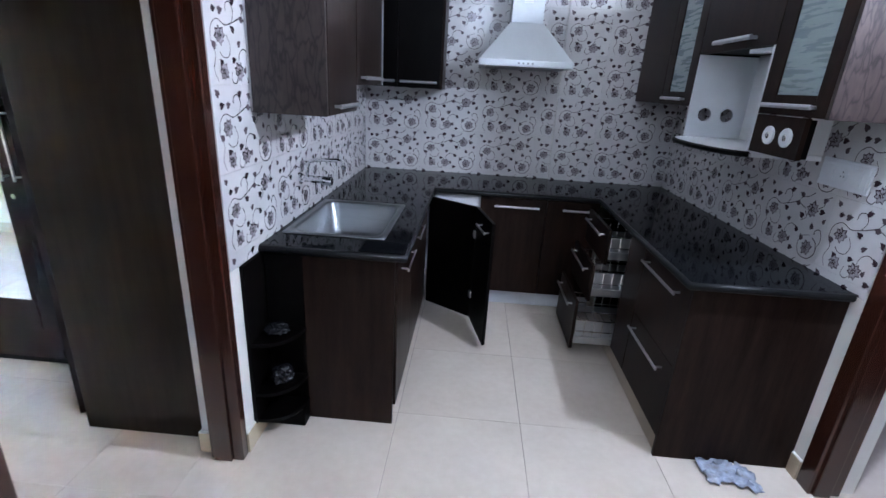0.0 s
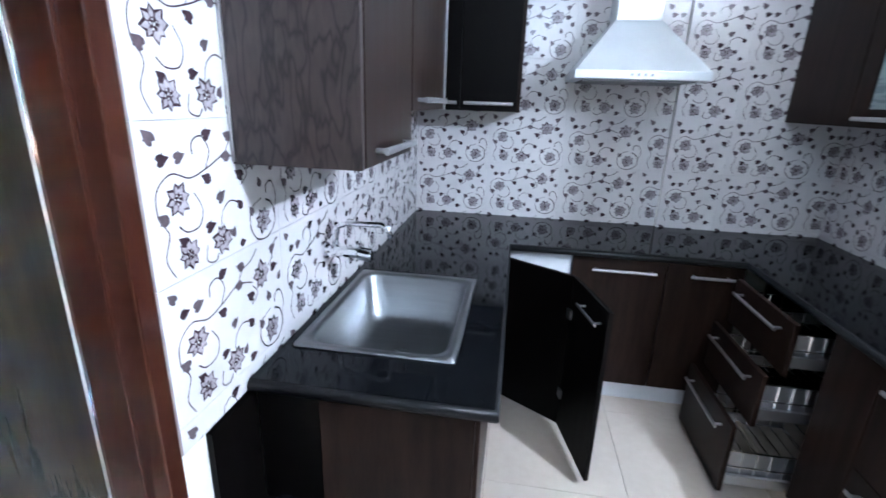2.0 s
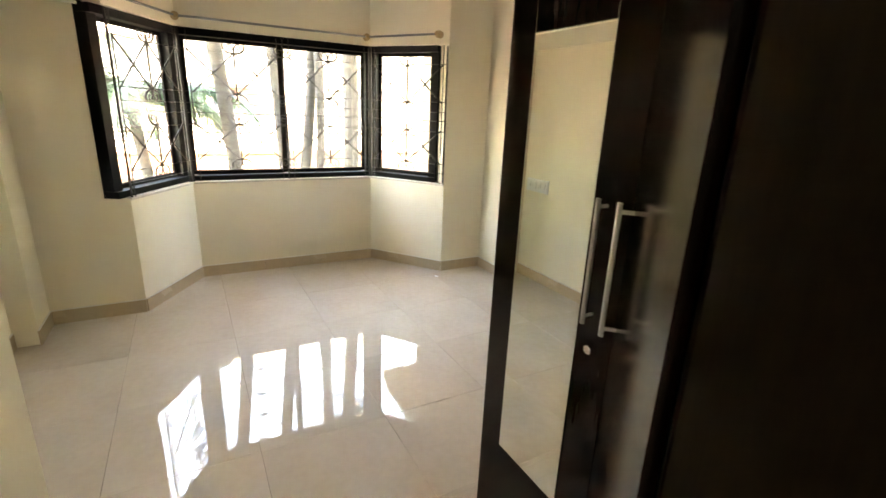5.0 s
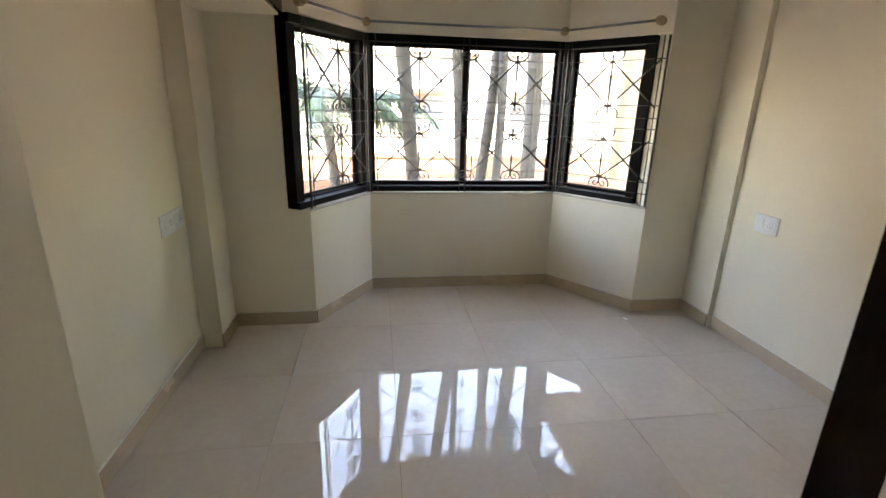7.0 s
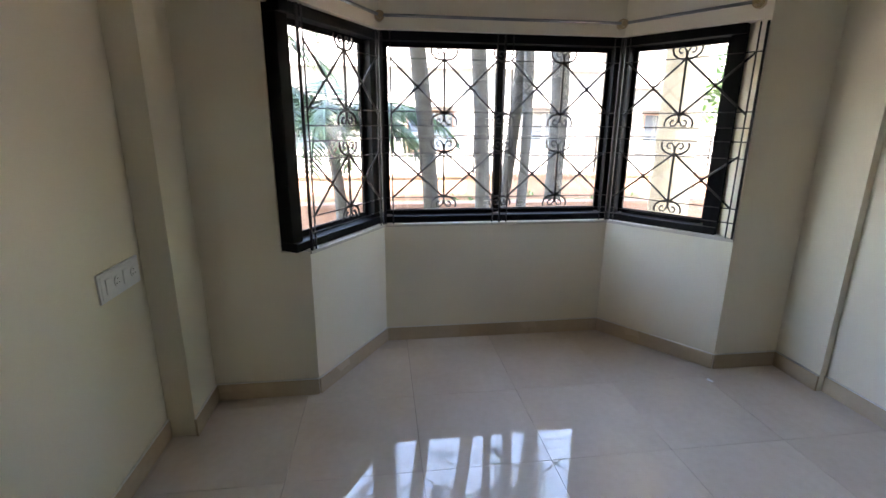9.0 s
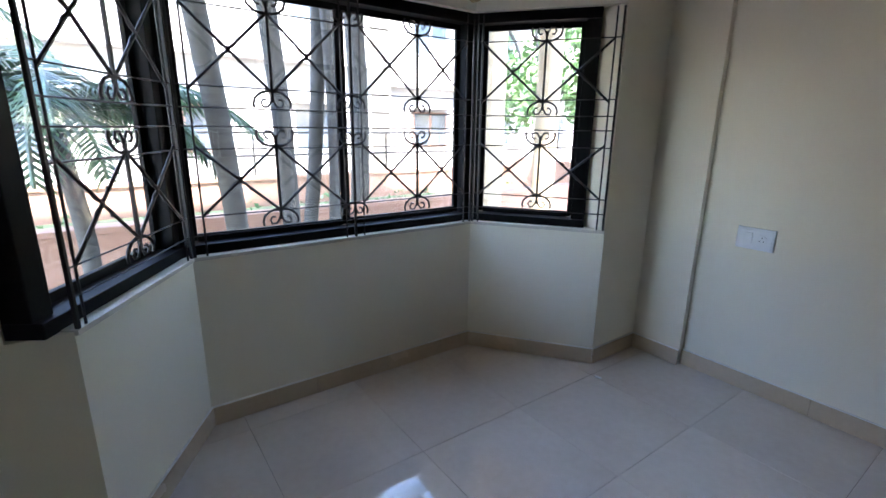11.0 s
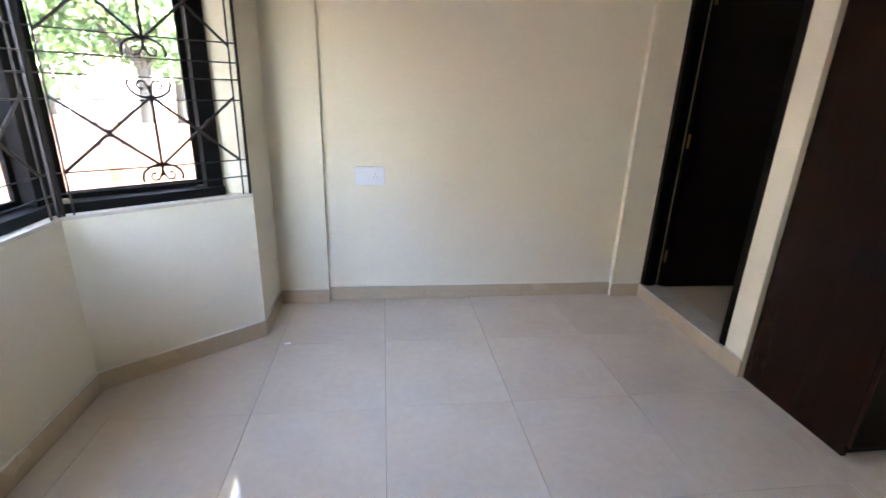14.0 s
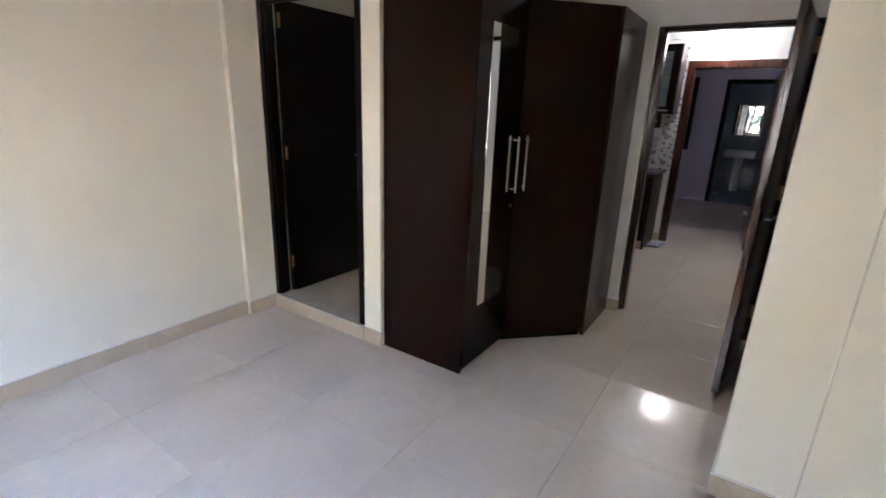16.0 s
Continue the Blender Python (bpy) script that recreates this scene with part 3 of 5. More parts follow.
# ---- switches ----


def switch_plate(place, normal, w, h, n, label, group=""):
    ang = math.degrees(math.atan2(normal[1], normal[0])) + 90
    t = thing("switch_plate", *place, ang, label=label, category="switch plate", group=group)
    part("plate", box(-w / 2, w / 2, -0.009, 0, -h / 2, h / 2, 0.003), PLASTIC, t, local=True)
    part("inner_plate", box(-w / 2 + 0.012, w / 2 - 0.012, -0.0115, -0.008, -h / 2 + 0.012, h / 2 - 0.012, 0.0015), PLASTIC, t, local=True)
    step = (w - 0.05) / n
    for i in range(n):
        c = -w / 2 + 0.025 + step * (i + 0.5)
        if i % 2 == 0:
            part("rocker", box(c - step * 0.3, c + step * 0.3, -0.0155, -0.011, -h * 0.26, h * 0.26, 0.002), PLASTIC, t, local=True)
        else:
            s = part("socket", disc_solid((c, -0.0125, 0), (0, 1, 0), min(step, h) * 0.36, 0.004, 20, bevel=0.001), PLASTIC, t, local=True)
            for dx, dz in ((0, 0.011), (-0.009, -0.007), (0.009, -0.007)):
                part("pin_hole", disc_solid((c + dx, -0.0146, dz), (0, 1, 0), 0.0035, 0.001, 10), GREY_PLASTIC, s, local=True)
    return t


switch_plate((-4.893, BY1, 0.865), (0, -1), 0.185, 0.118, 2, "white modular switch and socket plate on the cream wall", "bedroom switch plates")
switch_plate((-5.00, BY0, 0.89), (0, 1), 0.30, 0.118, 4, "white four-way modular switch plate on the cream wall", "bedroom switch plates")
switch_plate((XE - 0.008, 3.04, 1.285), (-1, 0), 0.27, 0.115, 3, "white three-gang switch plate on floral tiles", "kitchen switch plates")

# ---- corner wardrobe ----
wr = thing("corner_wardrobe", -2.2, 3.2, 0, label="dark brown laminate corner wardrobe with a mirror door", category="wardrobe")
WT = 2.065
plan = [(-2.905, 3.66), (-2.905, 3.085), (-2.385, 3.085), (-1.985, 2.69), (-1.392, 2.69), (-1.392, 3.66)]
part("carcass", prism(plan, 0.05, WT, 0.002), WARDROBE_WOOD, wr)
part("plinth", prism([(-2.895, 3.655), (-2.895, 3.10), (-2.38, 3.10), (-1.975, 2.70), (-1.40, 2.70), (-1.40, 3.655)], 0, 0.05), LAMINATE_BLACK, wr)
part("end_panel", box(-2.908, -2.886, 3.084, 3.655, 0.0, WT + 0.002, 0.0015), WARDROBE_WOOD, wr)
# same laminate as the rest; the light falling here is in its colour
part("end_panel", box(-1.966, -1.393, 2.668, 2.69, 0.0, WT + 0.002, 0.0015), LIT_SIDE_LAMINATE, wr, "dark brown side panel facing the door")
dm = part("door", box(-2.906, -2.392, 3.062, 3.083, 0.055, WT - 0.004, 0.0015), WARDROBE_WOOD, wr, "dark brown door with a long mirror")
part("mirror", box(-2.79, -2.505, 3.0575, 3.0635, 0.398, 1.887, 0.001), MIRROR, dm, "tall narrow mirror")


def bar_handle(parent, p, n, length, along=(0, 0, 1), r=0.007, off=0.032, material=None):
    """A flat bar on two short posts; p is its middle on the door's face, n the way out."""
    p, n, u = Vector(p), Vector(n).normalized(), Vector(along).normalized()
    a, b = p + n * off - u * length / 2, p + n * off + u * length / 2
    bm = tube([a, b], r, 8, flat=0.7)
    for s in (-1, 1):
        q = p + u * s * (length / 2 - 0.02)
        tube([q, q + n * off], r * 0.7, 6, bm=bm)
    return part("handle", bm, material or ALUMINIUM, parent, "satin metal bar handle")


bar_handle(dm, (-2.465, 3.062, 1.175), (0, -1, 0), 0.32)
part("lock", disc_solid((-2.457, 3.058, 0.938), (0, 1, 0), 0.012, 0.014, 14, bevel=0.002), CHROME, dm)
dv = Vector((-1.985 + 2.385, 2.69 - 3.085, 0)).normalized()
dn = Vector((dv.y, -dv.x, 0))
mid = Vector(((-1.985 - 2.385) / 2, (2.69 + 3.085) / 2, 0))
L = Vector((-1.985 + 2.385, 2.69 - 3.085, 0)).length
md = Matrix.Translation(mid) @ Matrix.Rotation(math.atan2(dv.y, dv.x), 4, "Z")
dd = part("door", box(-L / 2 + 0.004, L / 2 - 0.010, -0.021, -0.001, 0.055, WT - 0.004, m=md), WARDROBE_WOOD, wr, "dark brown diagonal door")
hp = mid - dv * (L / 2 - 0.05) + dn * 0.021 + Vector((0, 0, 1.18))
bar_handle(dd, hp, dn, 0.32)

# ---- kitchen ----
CT = 0.87          # worktop height
FXW, FXE, FYN = -0.612, 0.585, 4.255   # fronts of the three runs
t = thing("kitchen_worktop", 0, 4.5, 0.83, label="polished black granite U-shaped worktop", category="worktop")
bm = prism([(XW + 0.012, 2.852), (-0.58, 2.848), (-0.58, 4.215), (0.553, 4.215), (0.553, 2.795), (XE - 0.012, 2.80), (XE - 0.012, YN - 0.012), (XW + 0.012, YN - 0.012)], CT - 0.035, CT)
# sink cut-out
hole = (-1.145, -0.715, 3.04, 3.64)
for v0, v1 in (((hole[0], 0, 0), (1, 0, 0)), ((hole[1], 0, 0), (1, 0, 0)), ((0, hole[2], 0), (0, 1, 0)), ((0, hole[3], 0), (0, 1, 0))):
    bmesh.ops.bisect_plane(bm, geom=bm.verts[:] + bm.edges[:] + bm.faces[:], plane_co=v0, plane_no=v1)
dead = [f for f in bm.faces if abs(f.normal.z) > 0.9 and hole[0] < f.calc_center_median().x < hole[1] and hole[2] < f.calc_center_median().y < hole[3]]
bmesh.ops.delete(bm, geom=dead, context="FACES")
part("slab", bm, GRANITE, t)
nose = tube([(XW + 0.012, 2.852, CT - 0.0175), (-0.58, 2.848, CT - 0.0175), (-0.58, 4.215, CT - 0.0175), (0.553, 4.215, CT - 0.0175), (0.553, 2.795, CT - 0.0175), (XE - 0.012, 2.80, CT - 0.0175)], 0.0172, 10)
part("rounded_edge", nose, GRANITE_EDGE, t, smooth=True)


def sink():
    s = thing("kitchen_sink", -0.93, 3.34, CT, label="stainless steel inset sink bowl", category="sink")
    x0, x1, y0, y1 = -1.165, -0.695, 3.02, 3.66
    bm = bmesh.new()

    def ring(ax0, ax1, ay0, ay1, z, r):
        pts = []
        for cx, cy, a0 in ((ax1 - r, ay1 - r, 0), (ax0 + r, ay1 - r, 90), (ax0 + r, ay0 + r, 180), (ax1 - r, ay0 + r, 270)):
            for k in range(6):
                a = radians(a0 + 18 * k)
                pts.append(bm.verts.new((cx + r * math.cos(a), cy + r * math.sin(a), z)))
        return pts

    rings = [ring(x0, x1, y0, y1, CT + 0.001, 0.012), ring(x0, x1, y0, y1, CT + 0.006, 0.012), ring(x0 + 0.03, x1 - 0.03, y0 + 0.03, y1 - 0.03, CT + 0.004, 0.06),
             ring(x0 + 0.034, x1 - 0.034, y0 + 0.034, y1 - 0.034, CT - 0.006, 0.062), ring(x0 + 0.05, x1 - 0.05, y0 + 0.05, y1 - 0.05, CT - 0.16, 0.07), ring(x0 + 0.085, x1 - 0.085, y0 + 0.085, y1 - 0.085, CT - 0.185, 0.07)]
    for p, q in zip(rings, rings[1:]):
        for k in range(len(p)):
            bm.faces.new((p[k], p[(k + 1) % len(p)], q[(k + 1) % len(p)], q[k]))
    bm.faces.new(rings[-1])
    bmesh.ops.recalc_face_normals(bm, faces=bm.faces[:])
    bmesh.ops.reverse_faces(bm, faces=bm.faces[:])
    part("bowl", bm, STEEL, s, smooth=True)
    part("drain", disc_solid((-0.93, 3.34, CT - 0.183), (0, 0, 1), 0.042, 0.006, 24, bevel=0.002), CHROME, s)


sink()


def faucet():
    y, z = 3.345, 1.055
    s = thing("kitchen_tap", XW + 0.01, y, z, label="chrome wall-mounted swan-neck kitchen tap", category="tap")
    bm = disc_solid((XW + 0.018, y, z), (1, 0, 0), 0.027, 0.012, 20, bevel=0.003)
    tube([(XW + 0.015, y, z), (XW + 0.13, y, z)], 0.019, 14, bm=bm)
    part("body", bm, CHROME, s, smooth=False)
    part("knob", disc_solid((XW + 0.152, y, z - 0.004), (1, 0, -0.12), 0.023, 0.05, 16, bevel=0.005), CHROME, s)
    part("spout", tube([(XW + 0.05, y, z), (XW + 0.052, y, z + 0.05), (XW + 0.06, y, z + 0.085), (XW + 0.09, y, z + 0.098), (XW + 0.21, y - 0.01, z + 0.104), (XW + 0.238, y - 0.012, z + 0.095), (XW + 0.243, y - 0.012, z + 0.062)], 0.0095, 10), CHROME, s, smooth=True)


faucet()

# west run
wb = thing("base_cabinet", -0.9, 3.5, 0, label="dark brown base cabinet under the sink", category="base cabinet", group="kitchen base cabinets")
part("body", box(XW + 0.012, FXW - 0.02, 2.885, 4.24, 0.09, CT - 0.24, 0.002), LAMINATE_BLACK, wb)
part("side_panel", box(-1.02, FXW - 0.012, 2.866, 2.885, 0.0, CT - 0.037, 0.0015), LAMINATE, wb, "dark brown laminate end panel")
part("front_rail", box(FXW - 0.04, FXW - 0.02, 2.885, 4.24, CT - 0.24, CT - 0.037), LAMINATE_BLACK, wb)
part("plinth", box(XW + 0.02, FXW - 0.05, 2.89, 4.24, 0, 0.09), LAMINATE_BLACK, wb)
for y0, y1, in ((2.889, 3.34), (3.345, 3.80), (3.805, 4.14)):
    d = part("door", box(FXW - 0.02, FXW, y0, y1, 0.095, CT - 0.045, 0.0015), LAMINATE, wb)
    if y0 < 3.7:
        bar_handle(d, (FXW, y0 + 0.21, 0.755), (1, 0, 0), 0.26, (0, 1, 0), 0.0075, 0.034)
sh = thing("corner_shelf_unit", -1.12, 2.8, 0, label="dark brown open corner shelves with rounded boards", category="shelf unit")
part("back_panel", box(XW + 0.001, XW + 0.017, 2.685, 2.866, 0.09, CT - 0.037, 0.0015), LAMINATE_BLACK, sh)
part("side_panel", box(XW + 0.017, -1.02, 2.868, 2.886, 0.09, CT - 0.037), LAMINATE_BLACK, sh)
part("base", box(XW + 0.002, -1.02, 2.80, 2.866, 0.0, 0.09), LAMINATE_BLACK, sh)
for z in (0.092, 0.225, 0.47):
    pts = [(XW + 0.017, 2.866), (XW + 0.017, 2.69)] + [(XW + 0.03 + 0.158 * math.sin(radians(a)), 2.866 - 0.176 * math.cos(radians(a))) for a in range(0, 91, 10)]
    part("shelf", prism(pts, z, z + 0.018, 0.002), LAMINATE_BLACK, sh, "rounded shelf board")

# crumpled bags left on the corner shelves
BAG = surface("black_plastic_film", (0.012, 0.012, 0.014), 0.22, vary=0.3, scale=20, bump=0.3, grain=50)


def crumpled_bag(x, y, z, rx, ry, rz, seed):
    bm = bmesh.new()
    bmesh.ops.create_icosphere(bm, subdivisions=4, radius=1)
    for v in bm.verts:
        p = v.co.copy()
        k = 1 + 0.32 * noise.noise(p * 1.7 + Vector((seed, 0, 0))) + 0.22 * abs(noise.noise(p * 4.1 + Vector((0, seed, 0))))
        v.co = Vector((x + p.x * rx * k, y + p.y * ry * k, z + max(0.0, 0.55 + p.z * 0.6 * k) * rz))
    tagged(link("plastic_bag", bm, BAG), "crumpled black plastic bag on a corner shelf", "bag", "bags on the corner shelves")


crumpled_bag(-1.115, 2.802, 0.2435, 0.052, 0.05, 0.06, 3.0)
crumpled_bag(-1.12, 2.80, 0.4885, 0.05, 0.046, 0.035, 8.0)

# north run
nb = thing("base_cabinet", 0, 4.5, 0, label="dark brown two-door base cabinet under the hood", category="base cabinet", group="kitchen base cabinets")
part("body", box(-0.25, 0.56, FYN + 0.02, YN - 0.014, 0.11, CT - 0.037, 0.002), LAMINATE_BLACK, nb)
part("plinth", box(-0.575, 0.60, FYN + 0.045, FYN + 0.06, 0, 0.11), surface("pale_skirting", (0.62, 0.63, 0.66), 0.35, vary=0.06), nb, "pale grey plinth")
for x0, x1, hx, hl in ((-0.25, 0.208, 0.0, 0.31), (0.212, 0.57, 0.415, 0.2)):
    d = part("door", box(x0, x1, FYN, FYN + 0.019, 0.115, CT - 0.045, 0.0015), LAMINATE, nb)
    bar_handle(d, (hx, FYN, 0.765), (0, -1, 0), hl, (1, 0, 0), 0.008, 0.03)
cb = thing("corner_base_cabinet", -0.45, 4.4, 0, label="dark brown corner base cabinet with its bifold door open", category="base cabinet", group="kitchen base cabinets")
part("lining", box(XW + 0.015, -0.252, YN - 0.03, YN - 0.014, 0.11, CT - 0.037), WHITE_BOARD, cb, "white inner back")
part("side_lining", box(-0.268, -0.252, FYN + 0.02, YN - 0.03, 0.11, CT - 0.037), WHITE_BOARD, cb)
part("floor_board", box(-0.60, -0.268, FYN + 0.02, YN - 0.03, 0.09, 0.11), WHITE_BOARD, cb)
part("front_rail", box(-0.575, -0.27, FYN + 0.004, FYN + 0.02, 0.725, CT - 0.038), WHITE_BOARD, cb, "white front rail")
part("shelf", box(-0.60, -0.268, FYN + 0.06, YN - 0.03, 0.60, 0.618), WHITE_BOARD, cb)
h0, h1, h2 = Vector((-0.598, 4.155)), Vector((-0.272, 3.945)), Vector((-0.182, 3.575))
for nm2, a, b in (("inner", h0, h1), ("outer", h1, h2)):
    d = b - a
    m = Matrix.Translation((a.x, a.y, 0)) @ Matrix.Rotation(math.atan2(d.y, d.x), 4, "Z")
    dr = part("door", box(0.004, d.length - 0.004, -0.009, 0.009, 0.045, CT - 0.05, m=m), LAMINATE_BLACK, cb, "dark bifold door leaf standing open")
    if nm2 == "outer":
        n2 = Vector((-d.y, d.x, 0)).normalized()
        c = Vector((b.x, b.y, 0)) - Vector((d.x, d.y, 0)).normalized() * 0.14
        bar_handle(dr, Vector((c.x, c.y, 0.75)) - n2 * 0.009, -n2, 0.2, (d.x, d.y, 0), 0.0075, 0.032)
        for z in (0.2, 0.62):
            part("hinge", box(-0.03, 0.03, -0.02, -0.008, z, z + 0.045, m=m), ALUMINIUM, dr)

# east run
eb = thing("drawer_base_cabinet", 0.88, 3.1, 0, label="dark brown base cabinet with two deep drawers", category="base cabinet", group="kitchen base cabinets")
part("body", box(FXE + 0.02, XE - 0.014, 2.834, 3.36, 0.09, CT - 0.037, 0.002), LAMINATE_BLACK, eb)
part("side_panel", box(FXE - 0.002, XE - 0.002, 2.815, 2.834, 0, CT - 0.037, 0.0015), LAMINATE, eb, "dark brown laminate end panel")
for z0, z1 in ((0.095, 0.455), (0.459, CT - 0.045)):
    d = part("drawer_front", box(FXE - 0.0, FXE + 0.019, 2.838, 3.36, z0, z1, 0.0015), LAMINATE, eb)
    bar_handle(d, (FXE, 3.11, z1 - 0.06), (-1, 0, 0), 0.40, (0, 1, 0), 0.008, 0.034)
PLINTH_TILE = surface("plinth_tile", (0.40, 0.33, 0.25), 0.4, vary=0.1)
part("plinth", box(FXE + 0.012, FXE + 0.03, 2.834, 4.24, 0, 0.09), PLINTH_TILE, eb, "beige tiled plinth")

pb = thing("pull_out_cabinet", 0.88, 3.8, 0, label="dark brown cabinet with three wire-basket drawers pulled out", category="base cabinet", group="kitchen base cabinets")
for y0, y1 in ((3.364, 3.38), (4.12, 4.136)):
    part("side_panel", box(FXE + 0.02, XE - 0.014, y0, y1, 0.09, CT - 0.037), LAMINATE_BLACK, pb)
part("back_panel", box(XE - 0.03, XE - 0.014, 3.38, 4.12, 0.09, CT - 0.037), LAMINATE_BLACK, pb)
part("filler", box(FXE + 0.0, FXE + 0.019, 3.365, 3.60, 0.095, CT - 0.045, 0.0015), LAMINATE, pb)


def wire_drawer(xf, z0, z1):
    ya, yb = 3.625, 4.105
    d = part("drawer_front", box(xf, xf + 0.019, ya, yb, z0, z1, 0.0015), LAMINATE, pb)
    bar_handle(d, (xf, (ya + yb) / 2, z1 - 0.05), (-1, 0, 0), 0.36, (0, 1, 0), 0.008, 0.032)
    xb = xf + 0.47
    zb = z0 + 0.03
    zt = min(z1 - 0.05, zb + 0.15)
    def rail(z):
        return tube([(xf + 0.02, ya + 0.03, z), (xb, ya + 0.03, z), (xb, yb - 0.03, z), (xf + 0.02, yb - 0.03, z)], 0.004, 6)

    basket = part("wire_basket", rail(zt), CHROME, pb, "chrome wire basket")
    for z in (zb, (zb + zt) / 2):
        part("rail", rail(z), CHROME, basket)
    for k in range(9):
        x = xf + 0.03 + (xb - xf - 0.04) * k / 8
        part("wire", tube([(x, ya + 0.03, zt), (x, ya + 0.03, zb), (x, yb - 0.03, zb), (x, yb - 0.03, zt)], 0.0028, 5), CHROME, basket)
    for y in (ya + 0.012, yb - 0.028):
        part("runner", box(xf + 0.02, xb, y, y + 0.014, zb + 0.0, zb + 0.045, 0.001), ALUMINIUM, d)
    part("tray", box(xf + 0.02, xb - 0.004, ya + 0.034, ya + 0.036, zb, zt), ALUMINIUM, d)


wire_drawer(0.345, 0.05, 0.365)
wire_drawer(0.405, 0.375, 0.60)
wire_drawer(0.465, 0.61, 0.82)

# upper cabinets, west and north
UT = 2.215


def upper(name, x0, x1, y0, y1, z0, z1, label, mat=LAMINATE):
    t = thing(name, (x0 + x1) / 2, (y0 + y1) / 2, z0, label=label, category="wall cabinet", group="kitchen wall cabinets")
    part("body", box(x0, x1, y0, y1, z0, z1, 0.002), LAMINATE_BLACK, t)
    return t


xw = XW + 0.012
u1 = upper("wall_cabinet", xw, -0.915, 2.893, 3.33, 1.40, UT, "dark brown wall cabinet with a branch-print end panel")
part("end_panel", box(xw, -0.897, 2.874, 2.893, 1.40, UT + 0.002, 0.0015), BRANCH, u1, "branch-print laminate end panel")
part("edge_strip", box(xw - 0.0, xw + 0.006, 2.869, 2.8735, 1.405, UT), ALUMINIUM, u1)
d = part("door", box(-0.914, -0.895, 2.895, 3.328, 1.402, UT, 0.0015), LAMINATE, u1)
bar_handle(d, (-0.895, 3.1, 1.435), (1, 0, 0), 0.30, (0, 1, 0), 0.009, 0.03)
u2 = upper("wall_cabinet", xw, -0.915, 3.334, 3.94, 1.515, UT, "dark brown wall cabinet with a metal edge strip")
d = part("door", box(-0.914, -0.895, 3.336, 3.925, 1.517, UT, 0.0015), LAMINATE, u2)
bar_handle(d, (-0.895, 3.6, 1.55), (1, 0, 0), 0.40, (0, 1, 0), 0.009, 0.03)
part("edge_strip", box(-0.915, -0.891, 3.927, 3.945, 1.515, UT, 0.001), ALUMINIUM, u2, "satin aluminium edge strip")
yn = YN - 0.012
u3 = upper("wall_cabinet", xw, -0.60, 4.56, yn, 1.505, UT, "dark brown wall cabinet beside the hood")
part("end_panel", box(-0.60, -0.582, 4.54, yn, 1.503, UT, 0.0015), LAMINATE, u3)
for x0, x1 in ((xw, -0.905), (-0.90, -0.60)):
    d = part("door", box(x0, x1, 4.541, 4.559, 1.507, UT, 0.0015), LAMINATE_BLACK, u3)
    bar_handle(d, ((x0 + x1) / 2, 4.541, 1.545), (0, -1, 0), 0.26, (1, 0, 0), 0.009, 0.03)

# upper cabinets, east
xe = XE - 0.012


def glass_cabinet(y0, y1, z0, label, gy0, gy1):
    t = thing("glass_wall_cabinet", 1.0, (y0 + y1) / 2, z0, label=label, category="wall cabinet", group="kitchen wall cabinets")
    part("body", box(0.87, xe, y0, y1, z0, UT, 0.002), LAMINATE_BLACK, t)
    bm = box(0.85, 0.869, y0, gy0, z0, UT, 0.0015)
    box(0.85, 0.869, gy1, y1, z0, UT, 0.0015, bm=bm)
    box(0.85, 0.869, gy0, gy1, z0, z0 + 0.075, bm=bm)
    box(0.85, 0.869, gy0, gy1, UT - 0.075, UT, bm=bm)
    d = part("door", bm, LAMINATE, t, "dark framed door")
    part("frosted_pane", box(0.856, 0.862, gy0, gy1, z0 + 0.075, UT - 0.075), FROSTED, d, "frosted glass pane")
    bar_handle(d, (0.85, (gy0 + gy1) / 2, z0 + 0.035), (-1, 0, 0), 0.30, (0, 1, 0), 0.009, 0.03)
    return t


g1 = glass_cabinet(2.79, 3.19, 1.50, "dark brown wall cabinet with a frosted glass door", 2.86, 3.10)
part("end_panel", box(0.85, xe, 2.772, 2.79, 1.498, UT + 0.002, 0.0015), BRANCH, g1, "branch-print laminate end panel")
glass_cabinet(3.88, 4.30, 1.50, "dark brown wall cabinet with a frosted glass door", 3.97, 4.20)
u4 = upper("wall_cabinet", 0.868, xe, 4.302, yn, 1.50, UT, "dark brown corner wall cabinet")
part("door", box(0.85, 0.867, 4.304, yn, 1.50, UT, 0.0015), LAMINATE, u4)
fl = upper("flap_cabinet", 0.868, xe, 3.21, 3.876, 1.775, UT, "dark brown flap cabinet over an open white niche")
d = part("door", box(0.85, 0.867, 3.194, 3.876, 1.765, UT, 0.0015), LAMINATE, fl)
bar_handle(d, (0.85, 3.5, 1.805), (-1, 0, 0), 0.34, (0, 1, 0), 0.011, 0.034)
nc = thing("open_niche", 1.0, 3.53, 1.32, label="white-lined open niche with a rounded shelf", category="niche")
part("back", box(xe - 0.012, xe, 3.21, 3.86, 1.34, 1.765), WHITE_BOARD, nc)


